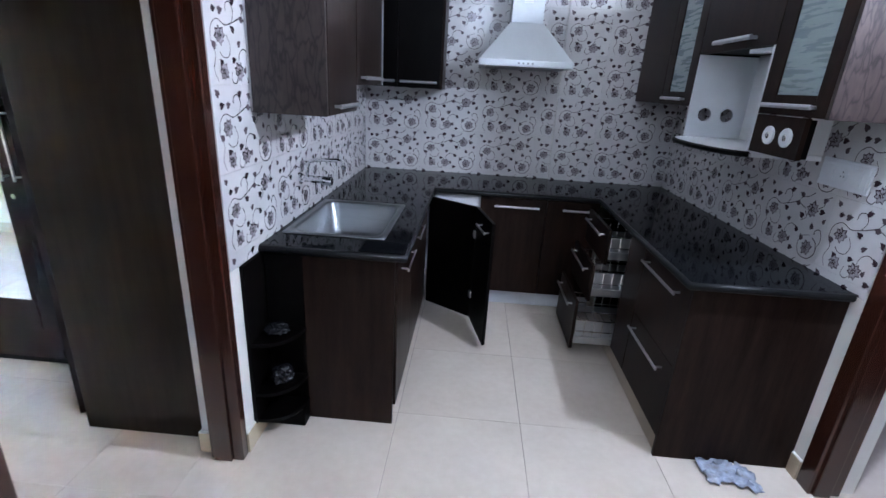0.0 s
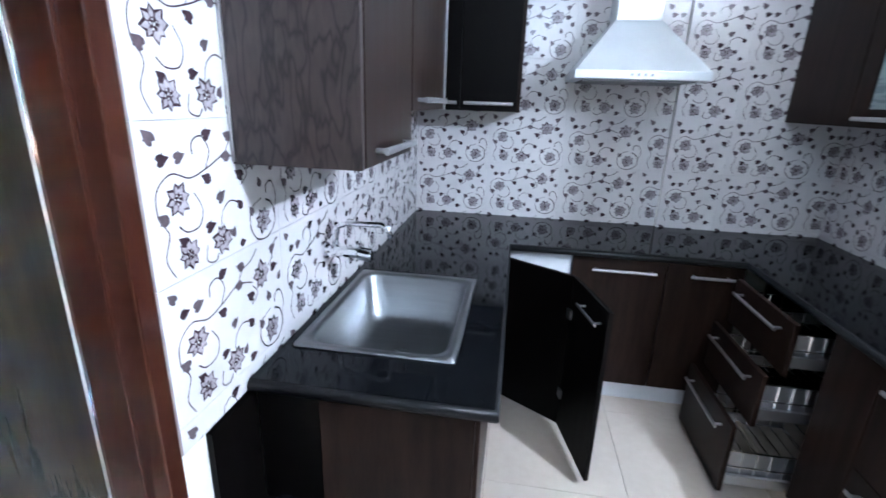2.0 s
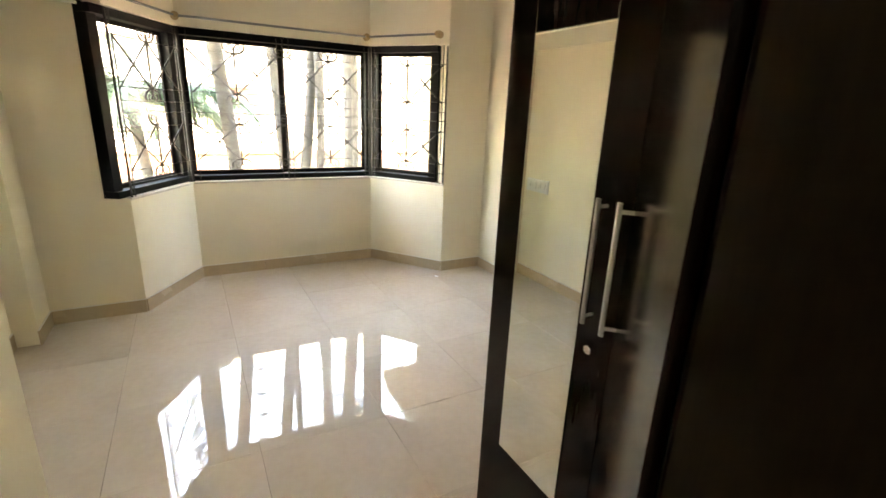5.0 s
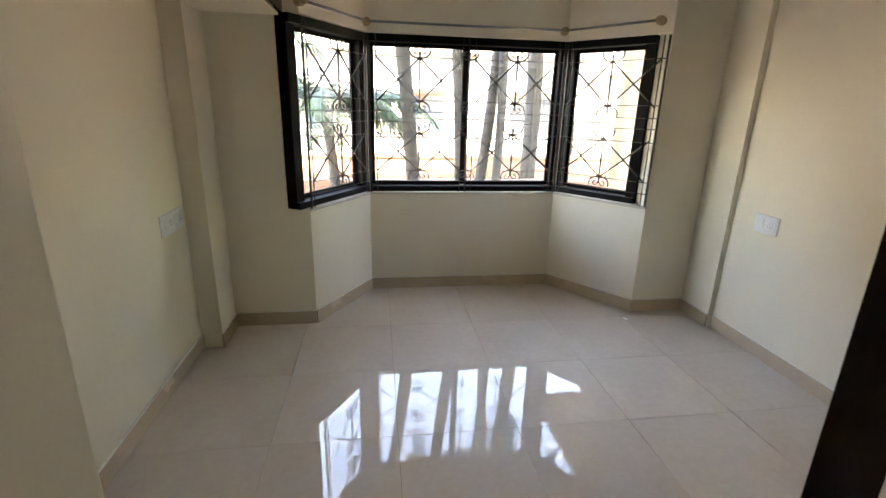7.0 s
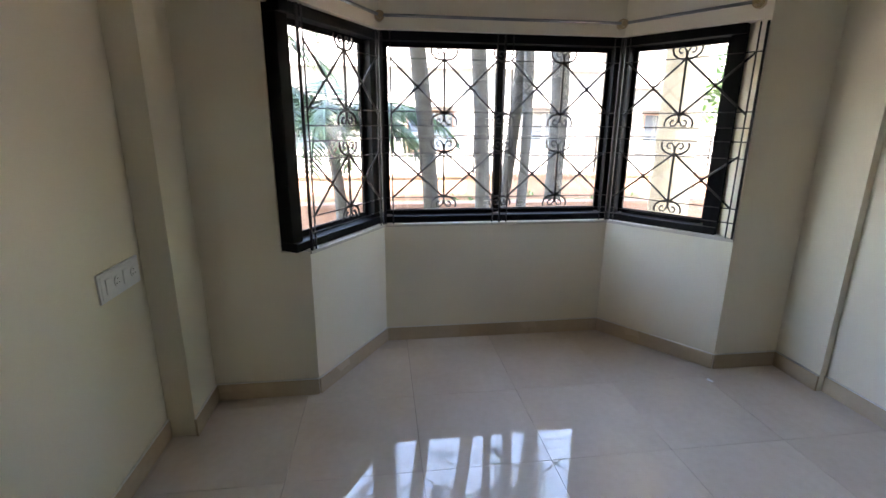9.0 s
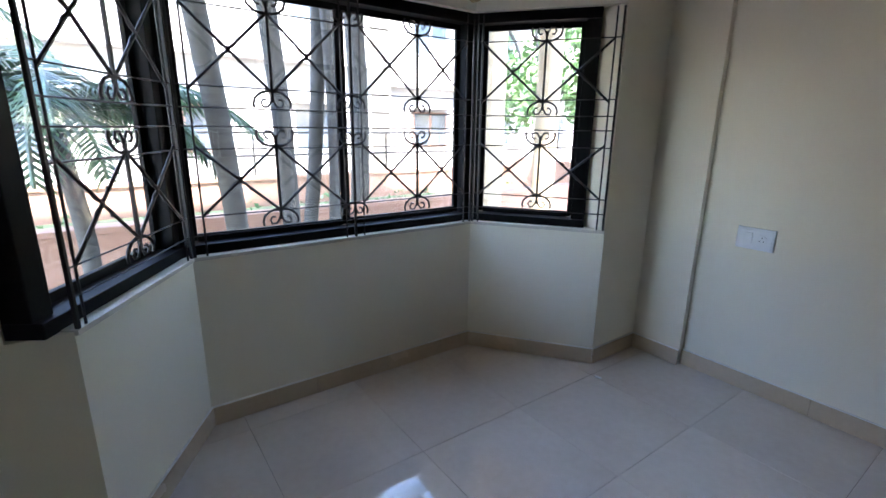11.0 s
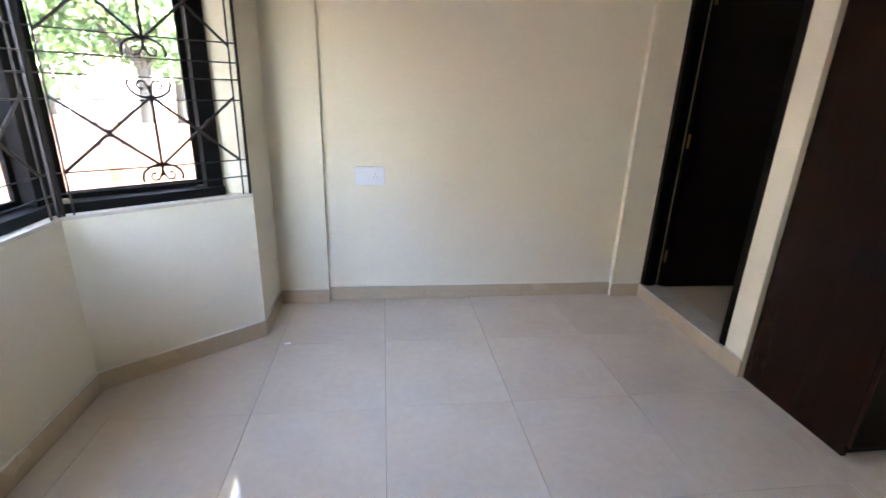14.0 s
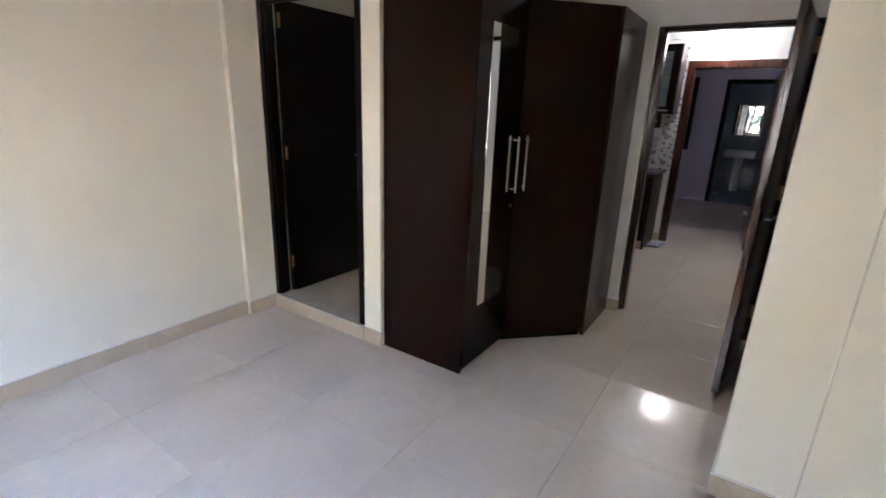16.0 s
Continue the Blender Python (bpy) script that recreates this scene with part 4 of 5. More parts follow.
def holed_panel(y0, y1, x0, x1, z0, z1, holes, r):
    """An upright board across y with round holes, given as (x, z)."""
    bm = bmesh.new()
    loops = [[(x0, z0), (x1, z0), (x1, z1), (x0, z1)]]
    for cx, cz in holes:
        loops.append([(cx + r * math.cos(i * math.tau / 24), cz + r * math.sin(i * math.tau / 24)) for i in range(24)])
    edges = []
    for loop in loops:
        vs = [bm.verts.new((x, y0, z)) for x, z in loop]
        edges += [bm.edges.new((p, q)) for p, q in zip(vs, vs[1:] + vs[:1])]
    bmesh.ops.triangle_fill(bm, use_beauty=True, use_dissolve=False, edges=edges)
    ext = bmesh.ops.extrude_face_region(bm, geom=bm.faces[:])
    bmesh.ops.translate(bm, vec=(0, y1 - y0, 0), verts=[e for e in ext["geom"] if isinstance(e, bmesh.types.BMVert)])
    bmesh.ops.recalc_face_normals(bm, faces=bm.faces[:])
    return bm


part("side_board", holed_panel(3.86, 3.874, 0.852, xe, 1.34, 1.765, ((0.94, 1.46), (1.06, 1.46)), 0.036), WHITE_BOARD, nc, "white side board with two round holes")
part("side_board", box(0.852, xe, 3.196, 3.208, 1.34, 1.765), WHITE_BOARD, nc)
pts = [(xe, 3.874), (0.86, 3.874)] + [(0.86 - 0.13 * math.sin(radians(a)), 3.535 + 0.335 * math.cos(radians(a))) for a in range(0, 181, 12)] + [(0.86, 3.196), (xe, 3.196)]
part("shelf", prism(pts, 1.315, 1.338, 0.002), WHITE_BOARD, nc, "white rounded shelf board")
part("shelf_edge", tube([(x, y, 1.3265) for x, y in pts[1:-1]], 0.0125, 6), LAMINATE_BLACK, nc, "dark edging")
part("under_light", box(0.87, 0.93, 3.25, 3.42, 1.745, 1.763, 0.003), PLASTIC, nc, "small white strip fitting")
sb = thing("spice_box", 0.98, 3.03, 1.345, label="dark brown open-ended box with two round glass fronts", category="cabinet")
part("body", box(0.872, 0.895, 2.885, 3.187, 1.35, 1.492, 0.002), LAMINATE_BLACK, sb)
for y in (2.93, 3.14):
    part("hanger", box(0.876, 0.891, y - 0.012, y + 0.012, 1.492, 1.4985), LAMINATE_BLACK, sb)
part("front", box(0.852, 0.871, 2.88, 3.192, 1.345, 1.497, 0.0015), LAMINATE, sb)
for y in (2.965, 3.075):
    r = part("round_glass", disc_solid((0.85, y, 1.42), (1, 0, 0), 0.036, 0.012, 28, bevel=0.003), PLASTIC, sb, "round white glass front")
    bm = bmesh.new()
    bmesh.ops.create_uvsphere(bm, u_segments=14, v_segments=8, radius=0.014, matrix=Matrix.Translation((0.846, y, 1.42)) @ Matrix.Diagonal((0.5, 1, 1, 1)))
    part("boss", bm, CHROME, r, smooth=True)

# hood


def hood():
    t = thing("cooker_hood", -0.033, 4.6, 1.68, label="pale grey steel chimney cooker hood", category="cooker hood")
    x0, x1, yf, yb = -0.337, 0.271, 4.33, YN - 0.014
    part("lip", box(x0, x1, yf, yb, 1.675, 1.715, 0.003), HOOD_PAINT, t)
    bm = bmesh.new()
    lo = [bm.verts.new(p) for p in ((x0 + 0.004, yf + 0.004, 1.715), (x1 - 0.004, yf + 0.004, 1.715), (x1 - 0.004, yb, 1.715), (x0 + 0.004, yb, 1.715))]
    hi = [bm.verts.new(p) for p in ((-0.14, 4.60, 1.965), (0.085, 4.60, 1.965), (0.085, yb, 1.965), (-0.14, yb, 1.965))]
    for i in range(4):
        bm.faces.new((lo[i], lo[(i + 1) % 4], hi[(i + 1) % 4], hi[i]))
    bm.faces.new(hi)
    bm.faces.new(lo[::-1])
    part("canopy", bm, HOOD_PAINT, t)
    part("chimney", box(-0.135, 0.08, 4.605, yb, 1.965, CEIL - 0.001, 0.003), HOOD_PAINT, t)
    part("filter", box(x0 + 0.05, x1 - 0.05, yf + 0.05, yb - 0.05, 1.668, 1.676), STEEL, t)
    part("badge", disc_solid((-0.027, 4.604, 2.20), (0, 1, 0), 0.022, 0.004, 20), BRASS, t, "round dark badge")
    part("sticker", box(-0.06, 0.0, 4.6025, 4.605, 2.085, 2.125), PLASTIC, t)
    for k in range(4):
        part("button", disc_solid((-0.08 + 0.03 * k, yf - 0.002, 1.695), (0, 1, 0), 0.007, 0.006, 12), GREY_PLASTIC, t)


hood()

# cloth on the floor
cl = bmesh.new()
bmesh.ops.create_grid(cl, x_segments=22, y_segments=14, size=0.5)
for v in cl.verts:
    q = noise.noise(Vector((v.co.x * 4, v.co.y * 4, 3.1)))
    q2 = noise.noise(Vector((v.co.x * 9, v.co.y * 9, 7.7)))
    v.co = Vector((0.875 + v.co.x * 0.21 + 0.03 * q, 2.735 + v.co.y * 0.14 + 0.03 * q2 - 0.04 * v.co.x, 0.014 + 0.016 * abs(q) * 2 + 0.008 * q2))
CLOTH = surface("mop_cloth", (0.42, 0.43, 0.46), 0.9, vary=0.5, scale=22, bump=0.4, second=(0.30, 0.34, 0.44))
bmesh.ops.solidify(cl, geom=cl.faces[:], thickness=0.004)
tagged(link("floor_cloth", cl, CLOTH, smooth=True), "crumpled grey and blue floor cloth on the tiles", "cloth")

# bulb over the far doorway, with its wire
lb = thing("bulb_holder", XE, 2.42, 2.31, label="bare glowing bulb in a holder on the wall", category="lamp")
part("rose", disc_solid((XE - 0.01, 2.42, 2.29), (1, 0, 0), 0.035, 0.02, 18, bevel=0.004), GREY_PLASTIC, lb)
part("holder", tube([(XE - 0.02, 2.42, 2.29), (XE - 0.09, 2.42, 2.285)], 0.02, 14), GREY_PLASTIC, lb)
bm = bmesh.new()
bmesh.ops.create_uvsphere(bm, u_segments=18, v_segments=12, radius=0.03, matrix=Matrix.Translation((XE - 0.14, 2.42, 2.25)))
part("bulb", bm, BULB_GLOW, lb, "glowing bulb", smooth=True).visible_shadow = False
tagged(link("wall_cable", tube([(XE - 0.006, 2.44, 2.295), (XE - 0.006, 2.6, 2.285), (XE - 0.006, 2.78, 2.285), (XE - 0.006, 2.95, 2.30)], 0.004, 6), GREY_PLASTIC), "thin grey cable on the wall", "cable")

# louvre slats high in the bathroom wall, added to hide the bright vent
vt = thing("ventilator", -2.25, YN + 0.1, 2.32, label="white louvre slats added to cut the light of the bathroom vent", category="ventilator")
for k in range(5):
    part("slat", box(-2.80, -1.69, -0.045, 0.045, -0.003, 0.003, m=Matrix.Translation((0, YN + 0.1, 2.35 + 0.056 * k)) @ Matrix.Rotation(radians(-48), 4, "X")), PLASTIC, vt)

# far bathroom
vb = thing("washbasin", 6.4, 2.25, 0.6, label="white wall-hung ceramic washbasin", category="washbasin")
bm = prism([(6.25, 2.0), (6.699, 2.0), (6.699, 2.55), (6.25, 2.55)], 0.72, 0.86, 0.03)
part("bowl", bm, PLASTIC, vb)
part("pedestal", tube([(6.5, 2.27, 0.03), (6.5, 2.27, 0.73)], 0.07, 14), PLASTIC, vb)
tagged(link("bathroom_mirror", box(6.68, 6.699, 2.0, 2.5, 1.15, 1.75, 0.003), MIRROR), "frameless rectangular bathroom mirror on tiles", "mirror")
# curtained window of the far room
fw = thing("window_4", 4.83, 3.5, 0.9, label="dark wooden window frame with a golden curtain", category="window", kind="structure")
for y0, y1, z0, z1 in ((3.05, 3.12, 0.90, 2.16), (3.95, 4.02, 0.90, 2.16), (3.12, 3.95, 0.90, 0.97), (3.12, 3.95, 2.09, 2.16)):
    part("window_frame", box(4.79, 4.849, y0, y1, z0, z1, 0.004), DOOR_DARK, fw)
bm = bmesh.new()
cols = [(bm.verts.new((4.825 + 0.012 * math.sin(k * 1.1), 3.121 + 0.828 * k / 60, 0.971)), bm.verts.new((4.825 + 0.012 * math.sin(k * 1.1), 3.121 + 0.828 * k / 60, 2.089))) for k in range(61)]
for p, q in zip(cols, cols[1:]):
    bm.faces.new((p[0], q[0], q[1], p[1]))
bmesh.ops.solidify(bm, geom=bm.faces[:], thickness=0.003)
part("curtain", bm, surface("golden_curtain", (0.45, 0.27, 0.06), 0.7, vary=0.25, scale=14, stretch=(6, 1, 0.4)), fw, "golden curtain", smooth=True)
bm = tube([(4.78, 2.9, 2.28), (4.78, 4.15, 2.28)], 0.014, 8)
for y in (2.95, 4.1):
    tube([(4.78, y, 2.28), (4.851, y, 2.28)], 0.01, 8, bm=bm)
tagged(link("curtain_rod", bm, STEEL), "steel curtain rod in the far room", "curtain rod")
tagged(link("paper_scrap", box(-0.018, 0.018, -0.01, 0.01, 0.0, 0.004, 0.001, m=pose(-5.36, 4.16, 0.0, 0, 8, 30)), PLASTIC), "tiny white paper scrap on the floor tiles", "scrap")
structure("plaster_line", box(BX1 - 0.002, BX1 + 0.001, 1.52, 1.526, 0.1, CEIL - 0.01), CEMENT_EDGE, "fine filled crack down the cream wall", "trim")

# ---- outdoors ----
GZ = -0.30
PAVE = surface("cement_paving", (0.16, 0.14, 0.122), 0.85, vary=0.2, scale=1.5, bump=0.3, grain=40)
SOIL = surface("garden_soil", (0.16, 0.13, 0.08), 0.95, vary=0.4, scale=5, bump=0.6, grain=30, second=(0.12, 0.17, 0.07))
PEACH = surface("peach_wall_paint", (0.30, 0.175, 0.125), 0.8, vary=0.12, scale=2, bump=0.2, grain=60)
BUFF = surface("buff_column_paint", (0.31, 0.26, 0.18), 0.7, vary=0.08, scale=2, bump=0.15, grain=60)
FACADE = surface("white_facade", (0.40, 0.39, 0.37), 0.8, vary=0.06, scale=0.8, bump=0.1, grain=30)
DARK_GLASS = surface("dark_window_glass", (0.06, 0.08, 0.10), 0.12, vary=0.2, scale=1)
BARK = surface("palm_bark", (0.07, 0.07, 0.066), 0.9, vary=0.3, scale=2, stretch=(3, 3, 14), bump=0.5, grain=12)
FROND = surface("palm_leaf", (0.025, 0.065, 0.04), 0.45, vary=0.4, scale=4, bump=0.0, second=(0.06, 0.13, 0.06))
LEAF = surface("tree_leaf", (0.06, 0.13, 0.04), 0.5, vary=0.5, scale=3, bump=0.0, second=(0.08, 0.16, 0.06))
bm = prism([(-220, -220), (-6.30, -220), (-6.30, 220), (-220, 220)], GZ - 0.3, GZ)
prism([(-6.30, BY1 + 0.2), (220, BY1 + 0.2), (220, 220), (-6.30, 220)], GZ - 0.3, GZ, bm=bm)
prism([(-6.30, -220), (220, -220), (220, -3.2), (-6.30, -3.2)], GZ - 0.3, GZ, bm=bm)
prism([(7.2, -3.2), (220, -3.2), (220, BY1 + 0.2), (7.2, BY1 + 0.2)], GZ - 0.3, GZ, bm=bm)
structure("ground", bm, PAVE, "pale cement paving and earth around the house", "ground")
structure("house_plinth", box(-6.36, 7.2, -3.2, YN + 0.2, GZ, -0.121), PAVE, "cement plinth under the house", "plinth")
structure("roof_slab", box(-6.7, 7.2, -3.3, YN + 0.5, CEIL + 0.121, CEIL + 0.3), FACADE, "flat concrete roof slab", "roof")
# unseen thin wall standing in for upper storeys; casts shadow over the garden
structure("garden_shade_wall", box(-6.7, -6.48, -3.3, YN + 0.5, CEIL + 0.301, 9.5, 0.02), FACADE, "plain unseen wall over the roof, added to shade the garden", "wall")
structure("planter_bed", box(-12.1, -9.2, -8, 12, GZ, 0.05), SOIL, "planted soil bed with low ground cover", "planting bed")
bm = box(-9.2, -9.05, -8, 12, GZ, 0.44, 0.01)
box(-9.24, -9.01, -8, 12, 0.44, 0.50, 0.01, bm=bm)
structure("garden_parapet", bm, PEACH, "low peach painted garden parapet with a coping", "parapet")
bm = box(-12.25, -12.1, -8, 30, GZ, 0.50, 0.01)
box(-12.29, -12.06, -8, 30, 0.50, 0.56, 0.01, bm=bm)
structure("compound_wall_west", bm, PEACH, "peach painted compound wall with a coping", "compound wall")
structure("compound_wall_north", box(-12.1, -3.4, 9.6, 9.75, GZ, 0.75, 0.01), PEACH, "peach painted compound wall", "compound wall")
structure("road", box(-16.5, -12.3, -60, 60, GZ, GZ + 0.02), surface("road_asphalt", (0.075, 0.07, 0.066), 0.9, vary=0.2, scale=2, bump=0.4), "grey asphalt road behind the compound wall", "road")

# slab out of view, added to keep the sun off the columns
structure("porch_shade_roof", box(-9.0, -6.75, 5.1, 7.6, 3.501, 3.68, 0.01), FACADE, "unseen flat slab over the round columns, added to shade them", "roof")
for i, (x, y, r) in enumerate(((-8.0, 5.47, 0.21), (-8.15, 6.62, 0.15))):
    t = thing("porch_column", x, y, GZ, label="round buff painted porch column", category="column", group="porch columns")
    part("shaft", disc_solid((0, 0, 1.9), (0, 0, 1), r, 3.8, 28), BUFF, t, smooth=False, local=True)
    part("base", box(-r - 0.06, r + 0.06, -r - 0.06, r + 0.06, 0, 0.14, 0.01), BUFF, t, local=True)
# second unseen slab, added to widen the shade around the columns
structure("porch_shade_roof", box(-9.4, -6.8, 5.2, 9.0, 3.5, 3.7, 0.01), BUFF, "unseen buff slab over the porch columns, added for shade", "roof")


def palm_stem(base, top, r, bm=None):
    base, top = Vector(base), Vector(top)
    pts = [base.lerp(top, k / 8) + Vector((0.05 * math.sin(k * 0.7), 0.06 * math.sin(k * 0.5), 0)) for k in range(9)]
    bm = tube(pts, r, 10, bm=bm)
    return bm, pts[-1]


def frond(bm, origin, yaw, lift, length, droop, leaflets=34, lw=0.022):
    """One arching palm leaf: a midrib and two rows of narrow leaflets."""
    pts, dirs = [], []
    p = Vector(origin)
    pitch = lift
    n = 14
    for k in range(n + 1):
        pts.append(p.copy())
        d = Vector((math.cos(yaw) * math.cos(pitch), math.sin(yaw) * math.cos(pitch), math.sin(pitch)))
        dirs.append(d)
        p = p + d * length / n
        pitch -= droop / n
    tube(pts, 0.011, 5, bm=bm)
    for k in range(leaflets):
        f = 0.12 + 0.88 * k / leaflets
        i = min(n - 1, int(f * n))
        q = pts[i].lerp(pts[i + 1], f * n - i)
        d = dirs[i]
        side = Vector((-math.sin(yaw), math.cos(yaw), 0))
        ll = length * 0.30 * (1 - 0.75 * abs(f - 0.4) / 0.6)
        for s in (-1, 1):
            out = (side * s * 0.85 + d * 0.6 + Vector((0, 0, -0.25 + random.uniform(-0.12, 0.12)))).normalized()
            mid = q + out * ll * 0.5
            tip = q + out * ll + Vector((0, 0, -ll * 0.28))
            w = d * lw
            a, b = bm.verts.new(q - w * 0.5), bm.verts.new(q + w * 0.5)
            c, e = bm.verts.new(mid + w * 0.6), bm.verts.new(mid - w * 0.6)
            z = bm.verts.new(tip)
            bm.faces.new((a, b, c, e))
            bm.faces.new((e, c, z))


def palm(base, top, r, fronds, length, label, droop=1.7, lift=0.75):
    t = thing("palm_tree", base[0], base[1], GZ, label=label, category="palm tree", group="palms outside the bay")
    bm, head = palm_stem(base, top, r)
    part("trunk", bm, BARK, t, "grey ringed trunk", smooth=True)
    for k in range(fronds):
        bm = bmesh.new()
        frond(bm, head, k * 2.4 + random.uniform(-0.3, 0.3), lift + random.uniform(-0.45, 0.35), length * random.uniform(0.8, 1.1), droop + random.uniform(-0.3, 0.4))
        part("frond", bm, FROND, t)


palm((-7.45, 2.72, GZ), (-7.4, 2.25, 4.6), 0.075, 9, 1.7, "leaning palm with a slim grey trunk")
palm((-8.5, 3.40, GZ), (-8.3, 3.05, 4.9), 0.085, 9, 1.7, "leaning palm with a slim grey trunk")
palm((-8.8, 3.60, GZ), (-8.9, 4.1, 5.0), 0.075, 9, 1.7, "leaning palm with a slim grey trunk")
palm((-9.6, 4.66, 0.05), (-9.5, 4.5, 5.2), 0.12, 9, 1.8, "upright palm with a thick grey trunk")
palm((-8.6, 3.85, GZ), (-8.7, 3.9, 4.7), 0.06, 8, 1.5, "upright palm with a slim grey trunk")
palm((-7.95, 1.70, GZ), (-7.92, 1.76, 1.38), 0.06, 24, 1.40, "low palm with drooping dark green fronds", 1.9, 0.9)
palm((-9.2, 0.2, GZ), (-9.1, 0.3, 2.4), 0.07, 13, 1.7, "low palm with drooping dark green fronds", 1.8, 0.8)


def leaf_cloud(bm, centre, rad, count, size):
    for _ in range(count):
        u = Vector((random.gauss(0, 1), random.gauss(0, 1), random.gauss(0, 0.8)))
        p = Vector(centre) + u.normalized() * rad * (0.5 + 0.5 * random.random() ** 0.6)
        a = Vector((random.gauss(0, 1), random.gauss(0, 1), random.gauss(0, 1))).normalized()
        b = a.orthogonal().normalized()
        s = size * random.uniform(0.6, 1.3)
        bm.faces.new((bm.verts.new(p - a * s), bm.verts.new(p + b * s * 0.45), bm.verts.new(p + a * s), bm.verts.new(p - b * s * 0.45)))


def tree(x, y, h, spread, label):
    t = thing("tree", x, y, GZ, label=label, category="tree", group="trees behind the wall")
    part("trunk", tube([(x, y, GZ), (x + 0.1, y, GZ + h * 0.3), (x + 0.15, y + 0.1, GZ + h * 0.55)], 0.13, 9), BARK, t, smooth=True)
    crown = bmesh.new()
    for k in range(11):
        a = k * 2.4
        rr = spread * (0.35 + 0.65 * random.random())
        c = Vector((x + rr * math.cos(a), y + rr * math.sin(a), GZ + h * random.uniform(0.42, 1.0)))
        part("limb", tube([(x + 0.12, y, GZ + h * 0.4), (Vector((x, y, GZ + h * 0.5)) + c) / 2, c], 0.04, 6), BARK, t)
        leaf_cloud(crown, c, spread * 0.42, 420, 0.11)
    part("crown", crown, LEAF, t, "open crown of small green leaves")


tree(-9.6, 12.2, 4.6, 2.0, "leafy green tree behind the compound wall")
tree(-12.9, 11.5, 5.4, 2.3, "leafy green tree behind the compound wall")
tree(-7.0, 14.0, 5.0, 2.2, "leafy green tree behind the compound wall")
tree(-14.0, 16.5, 6.0, 2.8, "leafy green tree behind the compound wall")
tree(-10.6, 16.5, 5.5, 2.6, "leafy green tree behind the compound wall")
cover = bmesh.new()
for _ in range(70):
    leaf_cloud(cover, (random.uniform(-11.9, -9.4), random.uniform(-3, 11), 0.05 + random.uniform(0.03, 0.16)), 0.16, 9, 0.05)
tagged(link("ground_cover", cover, LEAF), "low green ground cover plants in the bed", "plants", kind="stuff")


def building(name, x, y0, y1, h, storeys, label, bays):
    """A facade facing east, with a window grid, slab bands and a parapet."""
    t = thing(name, x, (y0 + y1) / 2, GZ, label=label, category="building", kind="")
    part("wall", box(x - 8, x, y0, y1, GZ, GZ + h, 0.02), FACADE, t)
    part("parapet", box(x - 8.1, x + 0.12, y0 - 0.1, y1 + 0.1, GZ + h, GZ + h + 0.5, 0.02), FACADE, t)
    sh_ = h / storeys
    for s in range(storeys):
        z = GZ + s * sh_
        part("slab_band", box(x, x + 0.45, y0, y1, z + sh_ - 0.2, z + sh_ - 0.05, 0.01), FACADE, t)
        for b in range(bays):
            yc = y0 + (y1 - y0) * (b + 0.5) / bays
            w = 0.75
            wi = part("window", box(x - 0.02, x + 0.05, yc - w, yc + w, z + 0.95, z + 2.2, 0.01), PEACH if (b + s) % 3 == 0 else FACADE, t)
            for k in (-1, 1):
                part("pane", box(x + 0.045, x + 0.06, yc + k * w / 2 - w * 0.42, yc + k * w / 2 + w * 0.42, z + 1.02, z + 2.13), DARK_GLASS, wi)
            part("sunshade", box(x, x + 0.5, yc - w - 0.1, yc + w + 0.1, z + 2.3, z + 2.37, 0.01), FACADE, wi)
    return t


building("apartment_building", -18.0, -9, 9.2, 7.2, 2, "white two-storey house with shaded windows across the road", 5)
building("apartment_building", -19.0, 10.4, 24, 6.4, 2, "white two-storey house partly behind trees", 4)
building("apartment_building", -18.4, -26, -10.2, 9.6, 3, "white three-storey house across the road", 5)
rail = thing("road_railing", -12.18, 6, 0.56, label="thin black metal railing on the compound wall", category="railing")
for z in (0.9, 1.28):
    part("rail", tube([(-12.18, -6, z), (-12.18, 14, z)], 0.02, 6), IRON, rail)
for k in range(9):
    part("post", tube([(-12.18, -6 + 2.5 * k, 0.55), (-12.18, -6 + 2.5 * k, 1.3)], 0.02, 6), IRON, rail)

# ---- printed wall tiles of the kitchen ----
TW, TH = 0.45, 0.30


def stroke(bm, pts, w0, w1, mat_index, y=-0.0004):
    """A flat tapering line in the x-z plane, facing -y."""
    n_ = len(pts)
    prev = None
    for i, p in enumerate(pts):
        a = pts[max(0, i - 1)]
        b = pts[min(n_ - 1, i + 1)]
        dx, dz = b[0] - a[0], b[1] - a[1]
        l = math.hypot(dx, dz) or 1
        w = w0 + (w1 - w0) * i / (n_ - 1)
        q = (bm.verts.new((p[0] - dz / l * w, y, p[1] + dx / l * w)), bm.verts.new((p[0] + dz / l * w, y, p[1] - dx / l * w)))
        if prev:
            f = bm.faces.new((prev[0], prev[1], q[1], q[0]))
            f.material_index = mat_index
        prev = q


